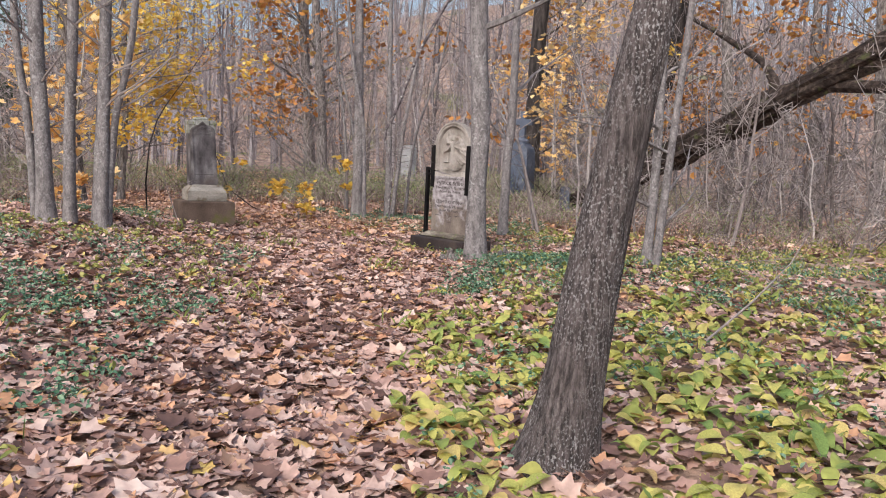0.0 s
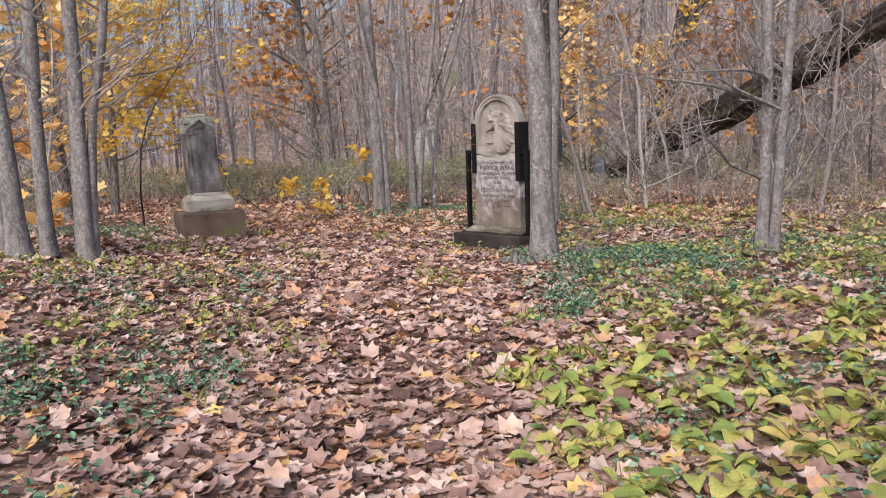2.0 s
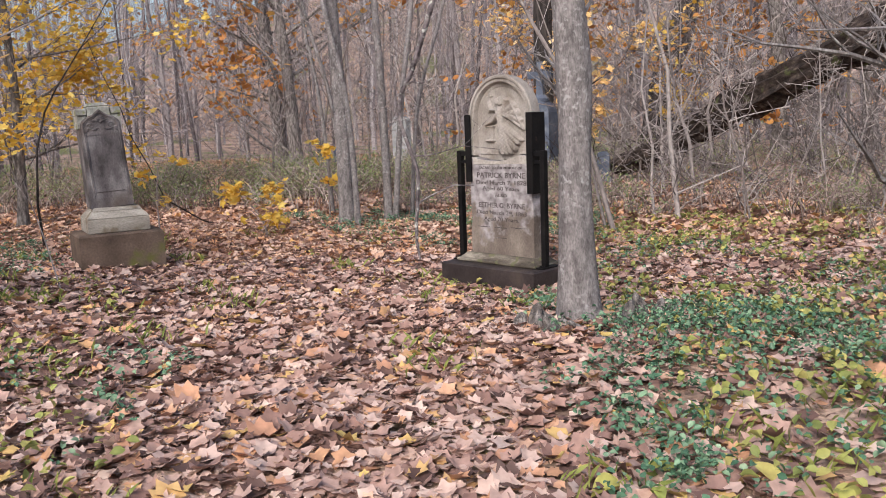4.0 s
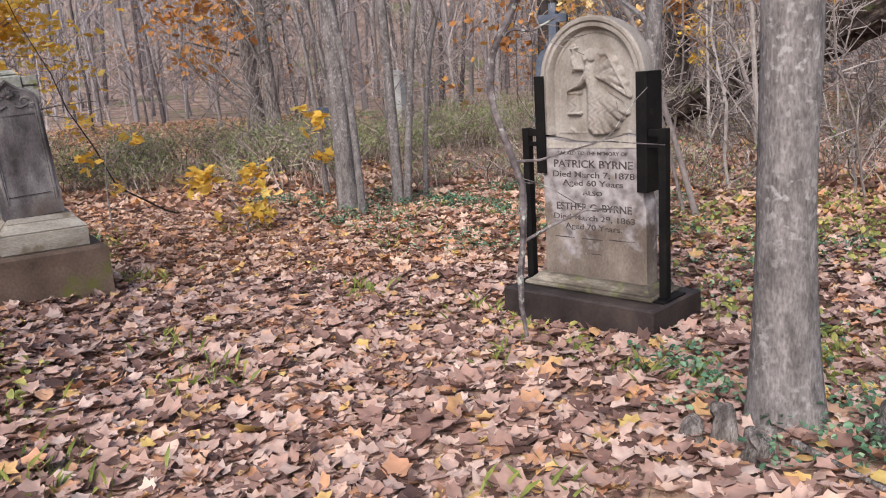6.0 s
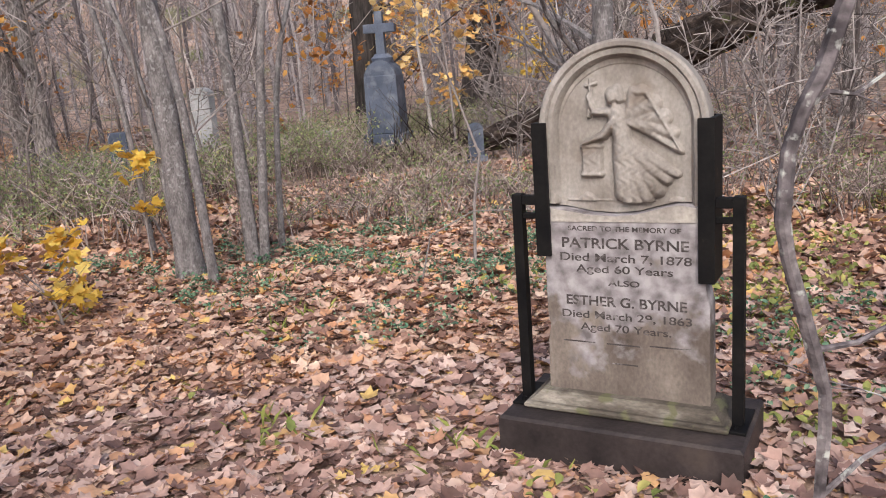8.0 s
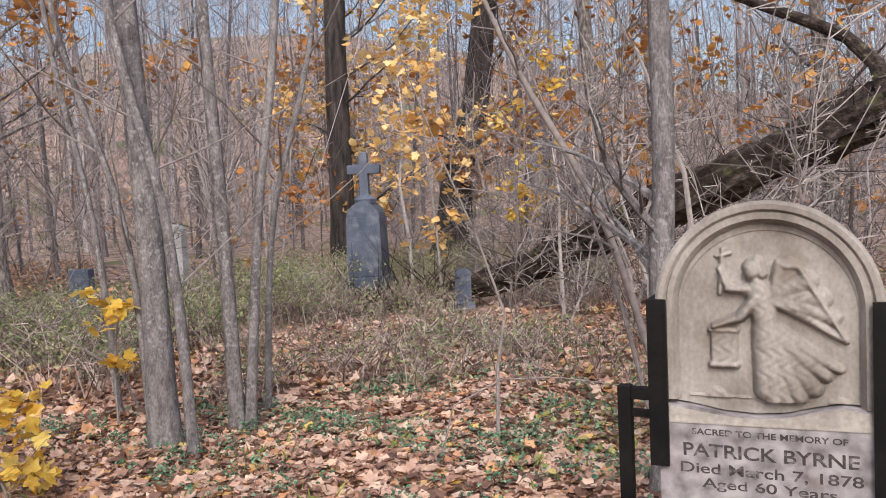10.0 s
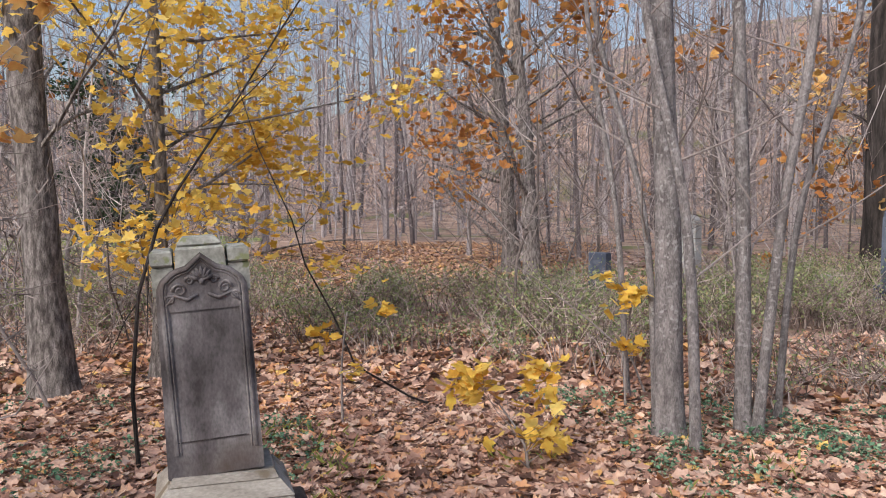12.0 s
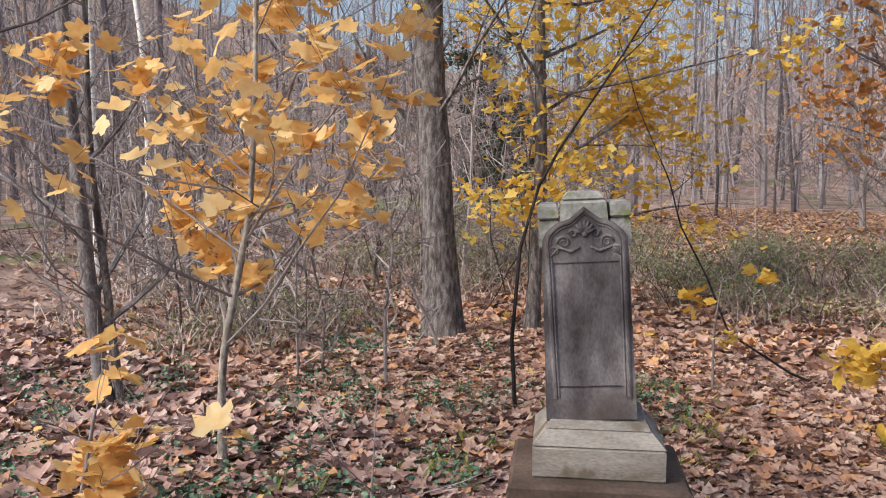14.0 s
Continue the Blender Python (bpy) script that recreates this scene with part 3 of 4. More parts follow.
def carved_stone():
    """A grey slab with carved head on two pale steps and a mossy base."""
    s = thing("gravestone", pose(-2.7, 10.2, 0, 0, 0, 33), "dark stained carved gravestone leaning on a mossy stepped base", "gravestone")
    part("base", Geo().box(-.375, .375, -.30, .30, -.2, .40, c=.018), MAT_BASE, s, "brown mossy base block")
    part("plinth", Geo().box(-.275, .275, -.215, .215, .4, .535, c=.008), MAT_PLINTH, s, "pale limestone step")
    part("plinth", Geo().box(-.275, .275, -.215, .215, .536, .60, (.05, .04), c=.004), MAT_PLINTH, s)
    part("plinth", Geo().box(-.215, .215, -.17, .17, .60, .635, (.012, .012), c=.004), MAT_PLINTH, s)
    sh = part("shaft", Geo().box(-.19, .19, -.14, .14, 0, .74, (.012, .008), c=.006), MAT_GRANITE, s)
    sh.matrix_basis = pose(-.028, 0, .632, 0, -3, 0)
    for e, n in ((-1, 0), (1, 0)):
        a, b = sorted((e * .192, e * .107))
        part("cap", Geo().box(a, b, -.135, .146, .862, .925, (.0, .004), c=.008), MAT_CAP, sh, "lichened cap stone")
        a, b = sorted((e * .190, e * .107))
        part("cap", Geo().box(a, b, -.118, .142, .741, .861, c=.006), MAT_CAP, sh)
    part("cap", Geo().box(-.106, .106, -.135, .135, .742, .935, (.012, .004), c=.010), MAT_CAP, sh)
    part("cap", Geo().box(-.088, .088, -.12, .12, .936, .972, (.018, .01), c=.008), MAT_CAP, sh)
    # raised frame with a gabled head
    edge = [(-.150, .10), (-.160, .77), (-.150, .80), (-.115, .832), (-.095, .842), (-.06, .852), (0, .90), (.06, .852), (.095, .842), (.115, .832), (.150, .80), (.163, .77), (.165, .10)]
    outs = [(-1, 0), (-1, .2), (-.8, .5), (-.6, .8), (-.4, .9), (-.4, .9), (0, 1), (.4, .9), (.4, .9), (.6, .8), (.8, .5), (1, .2), (1, 0)]
    part("gable", Geo().extrude([(-.178, .68), (.178, .68), (.176, .775), (.160, .808), (.12, .842), (.095, .853), (.062, .862), (0, .912), (-.062, .862), (-.095, .853), (-.12, .842), (-.160, .808), (-.176, .775)], -.1385, -.12), MAT_GRANITE, sh)
    part("frame_moulding", Geo().sweep(edge, outs, [(.008, .125), (.008, .142), (.0, .147), (-.008, .147), (-.013, .140), (-.018, .144), (-.024, .140), (-.024, .125)]), MAT_GRANITE, sh)
    g = Geo()
    for e in (-1, 1):
        for k, (cx, cz, r) in enumerate(((.088, .765, .028), (.048, .80, .018), (.128, .73, .020))):
            sp = [(e * (cx + r * (1 - i / 16) * math.cos(i * .75)), -.139, cz + r * (1 - i / 16) * math.sin(i * .75)) for i in range(13)]
            g.tube(sp, [.007 - .0003 * i for i in range(13)], 6)
        g.tube([(e * .02, -.140, .745), (e * .06, -.142, .725), (e * .11, -.140, .745), (e * .15, -.140, .70)], [.006, .008, .007, .004], 6)
    for i in range(7):
        a = radians(20 + i * 23.3)
        g.tube([(0, -.140, .80), (.028 * math.cos(a), -.147, .80 + .032 * math.sin(a)), (.048 * math.cos(a), -.141, .80 + .055 * math.sin(a))], [.004, .010, .004], 6)
    g.blob((0, -.143, .797), (.013, .01, .013))
    part("carved_scrolls", g, MAT_GRANITE, sh, "flower and scroll carving", True)
    part("crack", Geo().box(-.15, .15, -.1425, -.139, .148, .153, c=.0005), MAT_INK, sh)
    return s


carved_stone()


def cross_stone():
    s = thing("cross_monument", pose(2.3, 20.2, 0, 0, 0, -28), "blue-grey granite cross monument standing in brush", "monument")
    part("base", Geo().box(-.43, .43, -.38, .38, -.2, .26, c=.02), MAT_BASE_GREY, s)
    part("base", Geo().box(-.36, .36, -.31, .31, .26, .48, c=.015), MAT_BLUE, s)
    part("die", Geo().box(-.29, .29, -.26, .26, .48, 1.45, (.015, .012), c=.012), MAT_BLUE, s)
    hp, ho = arch_path(.272, 1.44, 1.42, 16)
    part("rounded_head", Geo().extrude(hp[::-1], -.235, .235), MAT_BLUE, s)
    part("collar", Geo().tube([(0, 0, 1.66), (0, 0, 1.73), (0, 0, 1.76), (0, 0, 1.80)], [.17, .19, .15, .12], 16), MAT_BLUE, s)
    part("cross", Geo().box(-.075, .075, -.06, .06, 1.78, 2.49, (.012, .006), c=.01).box(-.27, .27, -.058, .058, 2.14, 2.29, c=.01), MAT_BLUE, s)
    return s


cross_stone()


def small_stone(x, y, w, d, h, turn, mat, label, rounded=True, lean=0):
    s = thing("headstone", Matrix.Translation(at(x, y)) @ pose(0, 0, 0, 0, lean, turn), label, "headstone")
    if rounded:
        pts, _ = arch_path(w / 2, -.1, h - w * .28, 10)
        pts = [(x0, h - w * .28 + (z0 - (h - w * .28)) * .56 if z0 > h - w * .28 else z0) for x0, z0 in pts]
        part("slab", Geo().extrude(pts[::-1], -d / 2, d / 2), mat, s)
    else:
        part("slab", Geo().box(-w / 2, w / 2, -d / 2, d / 2, -.1, h, (.01, .005), c=.012), mat, s)
    part("plinth", Geo().box(-w * .7, w * .7, -d, d, -.1, .12, c=.012), mat, s)
    return s


small_stone(-.71, 20.6, .40, .16, 1.48, -35, MAT_PALE, "tall pale headstone behind grey saplings")
small_stone(1.25, 20.6, .24, .14, .60, -25, MAT_PALE, "small pale headstone among dry brush")
small_stone(3.35, 18.6, .24, .12, .62, -20, MAT_BLUE, "small rounded pale headstone in brush")
small_stone(-2.1, 21.0, .36, .16, .85, -30, MAT_BLUE, "low blue-grey headstone among saplings", False)
small_stone(-21.0, 23.5, .6, .25, 1.0, 40, MAT_PALE, "pale headstone at the edge of a lawn", False)
small_stone(-21.8, 36.4, 1.1, .4, .9, 30, MAT_BASE_B, "wide dark headstone on a mown lawn", False)


# ---- trees ----
def limb(g, rnd, start, way, length, radius, depth, droop=0.0, n=5, out=None, splits=3):
    """A branch with side branches; ends are gathered in out."""
    k = 5 if depth > 0 else 3
    pts, rad, p, d = [Vector(start)], [radius], Vector(start), Vector(way).normalized()
    for i in range(k):
        d = (d + Vector((rnd.uniform(-.22, .22), rnd.uniform(-.22, .22), rnd.uniform(-.12, .2) - droop))).normalized()
        p = p + d * length / k
        pts.append(p.copy()), rad.append(max(radius * (1 - .8 * (i + 1) / k), .0014))
    g.tube(pts, rad, n if depth > 0 else 3, cap=False)
    if out is not None and depth <= 1:
        out += pts[2:]
    if depth > 0:
        for _ in range(splits):
            i = rnd.randint(1, k - 1)
            a = Vector((rnd.uniform(-1, 1), rnd.uniform(-1, 1), rnd.uniform(-.2, .7)))
            limb(g, rnd, pts[i], d * .7 + a, length * rnd.uniform(.35, .65), rad[i] * .55, depth - 1, droop, 4, out, splits)


def crown_of(ends, count, size, mats, spread=.22, hang=.5, rnd=None, kinds=None):
    """Leaves hung about the ends of branches."""
    e = np.array([tuple(p) for p in ends])
    sprays = rng.integers(0, len(e), max(count // 6, 1))
    pl = e[sprays[rng.integers(0, len(sprays), count)]] + rng.normal(0, spread * .75, (count, 3)) * (1, 1, .7)
    return scatter(kinds or FLAT_MAPLES, pl, turns(count, hang), rng.uniform(.6, 1.15, count) * size)


def tree(name, label, pts, radii, mat, seed, limbs=6, first=.35, reach=1.6, depth=2, sides=16, bumps=.12, leaves=0, leaf=.05, leaf_mat=None, limb_r=.05,
         flare=1.5, droop=0.0, splits=3, category="tree", group="", spread=.22, fine=1, limb_mat=None, kinds=None, toward=(0, 0)):
    rnd = random.Random(seed)
    base = at(pts[0][0], pts[0][1])
    t = thing(name, Matrix.Translation(base), label, category, group)
    pts = [Vector(p) - base for p in pts]
    line, rad = [], []
    for i in range(len(pts) - 1):
        m = 8 * fine
        for j in range(m):
            k = j / m
            a, b, c, d = pts[max(i - 1, 0)], pts[i], pts[i + 1], pts[min(i + 2, len(pts) - 1)]
            line.append(.5 * (2 * b + (c - a) * k + (2 * a - 5 * b + 4 * c - d) * k * k + (3 * b - a - 3 * c + d) * k ** 3))
            rad.append(radii[i] * (1 - k) + radii[i + 1] * k)
    line.append(pts[-1]), rad.append(radii[-1])
    rad = [r * (1 + (flare - 1) * math.exp(-max(p.z, 0) / (radii[0] * 2.2))) for p, r in zip(line, rad)]
    line.insert(0, line[0] - Vector((0, 0, .25))), rad.insert(0, rad[0] * 1.15)
    part("trunk", Geo().tube(line, rad, sides, bumps, seed), mat, t, smooth=True)
    ends = []
    for i in range(limbs):
        g = Geo()
        k = first + (1 - first) * (i + rnd.random()) / limbs
        j = min(int(k * (len(line) - 1)), len(line) - 2)
        a = rnd.uniform(0, 6.283)
        limb(g, rnd, line[j], (math.cos(a) + toward[0], math.sin(a) + toward[1], rnd.uniform(.25, .9)), reach * rnd.uniform(.6, 1.2), min(rad[j] * .45, limb_r), depth, droop, 5, ends, splits)
        part("limb", g, limb_mat or mat, t)
    if leaves:
        v, f = crown_of(ends, leaves, leaf, None, spread, kinds=kinds)
        ob = new("crown", array_mesh("crown", v, f, leaf_mat))
        ob.parent = t
    return t


# big leaning trunk beside the way
tree("leaning_tree", "leaning grey tree trunk with furrowed lichen-spotted bark", [(1.775, 1.62, -.09), (1.835, 1.6, .30), (1.90, 1.6, .86), (1.98, 1.6, 1.4), (2.06, 1.6, 1.9), (2.2, 1.65, 2.8), (2.5, 1.7, 4.6), (2.8, 1.8, 8)],
     [.132, .114, .100, .092, .086, .078, .066, .03], MAT_BARK_DARK, 1, 5, .6, 1.8, 2, 32, .16, flare=1.45, fine=2)
# upright trunk beside the arched stone, with a dead branch hanging from it
t2 = tree("grey_tree", "straight grey tree trunk with pale lichen blotches", [(1.35, 7.45, .08), (1.33, 7.45, .8), (1.33, 7.45, 1.6), (1.24, 7.45, 2.9), (1.2, 7.4, 5), (1.1, 7.4, 9)],
          [.115, .10, .10, .095, .085, .04], MAT_BARK_GREY, 2, 7, .5, 2.0, 2, 24, .1, flare=1.35, fine=2)
g = Geo()
hang = [Vector((x, y, z)) - at(1.35, 7.45) for x, y, z in ((1.24, 7.42, 3.1), (.9, 7.37, 2.85), (.62, 7.34, 2.3), (.47, 7.34, 1.86), (.405, 7.34, 1.68), (.362, 7.34, 1.571), (.325, 7.34, 1.512), (.302, 7.34, 1.452), (.293, 7.34, 1.344),
        (.306, 7.34, 1.276), (.326, 7.34, 1.216), (.36, 7.34, 1.11), (.386, 7.34, 1.03), (.388, 7.34, .96), (.380, 7.34, .83), (.366, 7.34, .70), (.366, 7.34, .60), (.380, 7.34, .49))]
g.tube(hang, [.022, .019, .017, .015, .0145, .014, .0125, .012, .0125, .0115, .012, .013, .0115, .0125, .0105, .0115, .009, .007], 10, .35)
rnd = random.Random(5)
for i, way in ((11, ((.09, 0, .0), (.16, .01, .015), (.30, 0, .05), (.52, .03, .02))), (14, ((.10, .01, .05), (.22, 0, .10), (.34, .02, .09))), (6, ((.05, 0, .03), (.11, .01, .02), (.2, .02, .06)))):
    twig = [hang[i]] + [hang[i] + Vector(w) for w in way]
    g.tube(twig, [.006, .005, .004, .003, .002][:len(twig)], 6, .2, cap=False)
    limb(g, rnd, twig[-2], (rnd.uniform(-.3, 1), rnd.uniform(-.3, .3), rnd.uniform(-.2, .5)), .25, .002, 1, .02, 4, None, 2)
part("hanging_branch", g, MAT_BRANCH, t2, "dead branch hanging down with bare twigs")
# stumps of cut shoots round its foot
for i, (x, y, h, r) in enumerate(((1.06, 7.30, .21, .045), (1.14, 7.18, .15, .05), (1.60, 7.22, .19, .038), (1.69, 7.30, .22, .035), (1.79, 7.26, .17, .04), (1.56, 7.14, .12, .04), (.97, 7.40, .13, .042), (1.10, 7.42, .16, .04), (1.88, 7.34, .13, .035))):
    st = thing("stump", Matrix.Translation(at(x, y)), "small broken grey stump at the tree's foot", "stump", "stumps at the tree's foot")
    part("wood", Geo().tube([(0, 0, -.08), (.005, 0, h * .2), (.01, 0, h * .5), (.02 * (-1) ** i, .01, h * .72), (.03 * (-1) ** i, .015, h * .85)], [r * 1.6, r * 1.2, r * .95, r * .7, r * .25], 12, .7, i), MAT_BARK_BROWN, st)
# pair of slim trunks
tree("slim_tree", "slim pale grey tree forking from the ground", [(3.15, 7.0, .1), (3.18, 7, 1.27), (3.17, 7, 2.4), (3.2, 7, 6)], [.055, .045, .042, .02], MAT_BARK_GREY, 3, 8, .25, 1.2, 2, 12, group="slim trees")
tree("slim_tree", "slim pale grey tree forking from the ground", [(3.24, 6.98, .08), (3.29, 7, .91), (3.37, 7.02, 2.1), (3.6, 7.1, 5.5)], [.05, .04, .038, .015], MAT_BARK_GREY, 4, 8, .25, 1.2, 2, 12, group="slim trees")
# cluster of grey stems behind the stones
for i, (a, b, c, r) in enumerate((((-.90, 13.2), (-.92, 13.2), (-.98, 13.2), .105), ((-.72, 12.85), (-.80, 12.9), (-1.1, 13), .04), ((-.38, 13.45), (-.40, 13.45), (-.45, 13.45), .06), ((-.29, 13.4), (-.14, 13.4), (.08, 13.4), .042),
                                  ((-1.25, 14.2), (-1.35, 14.2), (-1.6, 14.3), .028), ((-1.0, 13.6), (-1.1, 13.6), (-1.5, 13.8), .03),
                                  ((-.1, 13.9), (.05, 14), (.5, 14.2), .03))):
    tree("cluster_tree", "grey-barked sapling growing in a cluster", [(*a, .03), (*b, 1.62), (*c, 3.25), (2 * c[0] - b[0], c[1], 6.5)], [r, r * .85, r * .75, r * .3], MAT_BARK_GREY, 30 + i, 7, .3, 1.4, 2, 14, limb_r=.009, limb_mat=MAT_TWIG, group="cluster of grey saplings", flare=1.3)
# cluster beside the way
for i, (a, b, c, r) in enumerate((((-3.32, 7.0), (-3.38, 7), (-3.45, 7), .095), ((-3.12, 7.1), (-3.12, 7.1), (-3.08, 7.1), .07), ((-2.92, 7.3), (-2.88, 7.3), (-2.83, 7.3), .055), ((-2.74, 7.05), (-2.72, 7.05), (-2.7, 7.05), .075), ((-2.7, 7.1), (-2.62, 7.1), (-2.4, 7.1), .045),
                                  ((-3.55, 7.2), (-3.65, 7.2), (-3.8, 7.2), .05))):
    tree("cluster_tree", "grey-barked young maple growing in a cluster", [(*a, .2), (*b, 1.4), (*c, 2.7), (2 * c[0] - b[0], c[1], 7)], [r, r * .85, r * .8, r * .35], MAT_BARK_GREY, 50 + i, 7, .35, 1.3, 2, 14, limb_r=.014, limb_mat=MAT_TWIG, group="cluster of young maples", flare=1.35)
tree("slim_tree", "slim grey tree behind the arched stone", [(1.72, 10.9, .05), (1.72, 10.9, 1.2), (1.76, 10.9, 2.2), (1.68, 10.9, 6)], [.075, .065, .062, .03], MAT_BARK_GREY, 70, 8, .3, 1.4, 2, 12)
tree("slim_tree", "slim bent brown sapling with bare twigs", [(2.3, 11.65, .05), (1.9, 11.8, 1.5), (1.4, 11.95, 2.5), (1.0, 12, 3.4)], [.028, .024, .02, .01], MAT_TWIG, 71, 7, .3, .9, 2, 8)
tree("oak_tree", "tall brown-barked tree with furrowed bark", [(-6.15, 13.15, .05), (-6.22, 13.1, 1.7), (-6.28, 13.06, 3.3), (-6.4, 13, 9)], [.165, .150, .145, .06], MAT_BARK_BROWN, 72, 8, .4, 2.2, 2, 20, limb_r=.025)
for i, (x, y, r) in enumerate(((-4.7, 26.6, .19), (-3.8, 24.4, .18), (-5.6, 31, .2), (8.6, 23.5, .2), (11.2, 19.5, .17), (12.5, 27, .22), (5.2, 33, .2))):
    tree("oak_tree", "bare oak holding a few rusty leaves", [(x, y, .0), (x - .15, y, 3), (x - .4, y, 6), (x - .5, y, 13)], [r, r * .8, r * .7, .05], MAT_BARK_BROWN, 80 + i, 12, .12, 3.0, 2, 14, leaves=500, leaf=.13, leaf_mat=MAT_RUST, kinds=COARSE, spread=.35)
tree("old_tree", "large dark-barked old tree", [(2.75, 24.2, 0), (2.75, 24.2, 3), (2.8, 24.2, 6), (3, 24, 14)], [.27, .24, .22, .08], MAT_BARK_BLACK, 90, 12, .12, 3.0, 2, 18, limb_r=.028, leaves=1300, leaf=.12, leaf_mat=MAT_ORANGE, kinds=COARSE, spread=.4)
tree("old_tree", "huge dark leaning old tree with rough bark", [(6.6, 28.4, 0), (6.9, 28.4, 2.5), (7.6, 28.4, 5), (8.6, 28, 14)], [.46, .40, .36, .15], MAT_BARK_BLACK, 91, 12, .12, 3.6, 2, 18, limb_r=.032, leaves=1500, leaf=.13, leaf_mat=MAT_RUST, kinds=COARSE, spread=.4)
tree("yellow_maple", "young maple with bright yellow autumn leaves", [(-5.63, 13.9, 0), (-5.57, 13.95, 1.7), (-5.6, 13.95, 3.3), (-5.7, 14, 7)], [.07, .06, .05, .02], MAT_BARK_BROWN, 92, 18, .12, 2.3, 2, 10, limb_r=.02, leaves=3600, leaf=.07, leaf_mat=MAT_YELLOW, spread=.26, droop=.05, toward=(.6, .5))
tree("slim_tree", "slim grey trunk among saplings", [(-5.97, 9.59, .1), (-5.99, 9.54, .76), (-6.02, 9.49, 1.69), (-6.04, 9.45, 2.73), (-6.2, 9.4, 6)], [.052, .047, .042, .038, .015], MAT_BARK_GREY, 94, 8, .2, 1.6, 2, 12)
tree("slim_tree", "slim dark sapling beside a grey trunk", [(-5.9, 9.66, .1), (-5.95, 9.62, .9), (-6.06, 9.6, 1.9), (-6.0, 9.6, 3.4)], [.03, .026, .022, .012], MAT_BARK_BROWN, 95, 9, .2, 1.2, 2, 10, limb_r=.01, limb_mat=MAT_TWIG)
for i, (x, y) in enumerate(((-13.6, 13.3), (-12.9, 13.8))):
    tree("birch_tree", "slender white-barked birch with bare twigs", [(x, y, 0), (x + .1, y, 3), (x + .1 - .4 * i, y, 6), (x, y, 12)], [.05, .043, .038, .015], MAT_BIRCH, 100 + i, 8, .4, 1.8, 1, 12, group="birches", limb_mat=MAT_TWIG)
# near maple sapling with large orange leaves
tree("maple_sapling", "maple sapling with large orange leaves beside the stone", [(-4.37, 9.39, .02), (-4.36, 9.39, .57), (-4.35, 9.42, .86), (-4.3, 9.49, 1.28), (-4.26, 9.53, 1.65), (-4.15, 9.5, 2.6), (-4.1, 9.4, 3.8)], [.024, .021, .02, .018, .015, .011, .005], MAT_BARK_PALE, 110, 24, .3, 1.6, 2, 10, limb_r=.009,
     leaves=900, leaf=.080, leaf_mat=MAT_ORANGE, spread=.09, droop=.02, limb_mat=MAT_TWIG)
tree("maple_sapling", "low maple shoots with drooping orange leaves", [(-3.93, 8.42, .1), (-3.93, 8.46, .4), (-3.85, 8.5, .8)], [.014, .011, .006], MAT_TWIG, 111, 8, .2, .6, 1, 6, leaves=60, leaf=.088, leaf_mat=MAT_ORANGE, spread=.08)
tree("maple_sapling", "low maple shoot with bright yellow leaves", [(-1.75, 12.25, 0), (-1.8, 12.3, .2), (-1.95, 12.3, .42)], [.012, .009, .005], MAT_TWIG, 112, 9, .15, .42, 1, 6, limb_r=.005, leaves=120, leaf=.075, leaf_mat=MAT_YELLOW, spread=.09)
tree("maple_sapling", "small shoot with orange-yellow leaves", [(-1.25, 13.9, 0), (-1.25, 13.9, .5), (-1.2, 13.9, .9)], [.012, .009, .005], MAT_TWIG, 113, 7, .5, .35, 1, 6, limb_r=.005, leaves=55, leaf=.075, leaf_mat=MAT_YELLOW, spread=.07)
tree("maple_sapling", "small shoot with yellow leaves behind the stone", [(-3.3, 12.9, 0), (-3.3, 12.9, .5), (-3.25, 12.9, .9)], [.012, .009, .005], MAT_TWIG, 114, 8, .3, .4, 1, 6, limb_r=.005, leaves=26, leaf=.07, leaf_mat=MAT_YELLOW, spread=.08)
tree("maple_sapling", "slim sapling with orange-yellow leaves near the cross", [(3.15, 19.0, 0), (3.1, 19.0, 1.2), (3.0, 19.0, 2.4), (2.95, 19, 3.6)], [.025, .02, .015, .006], MAT_TWIG, 115, 12, .2, .9, 2, 7, limb_r=.008, leaves=330, leaf=.085, leaf_mat=MAT_ORANGE, spread=.14)
tree("maple_sapling", "slim sapling with golden leaves in the brush", [(5.2, 20.5, 0), (5.2, 20.5, 1.2), (5.3, 20.5, 2.6), (5.3, 20.5, 4.2)], [.025, .02, .015, .006], MAT_TWIG, 116, 12, .25, 1.0, 2, 7, limb_r=.008, leaves=280, leaf=.085, leaf_mat=MAT_YELLOW, spread=.16)


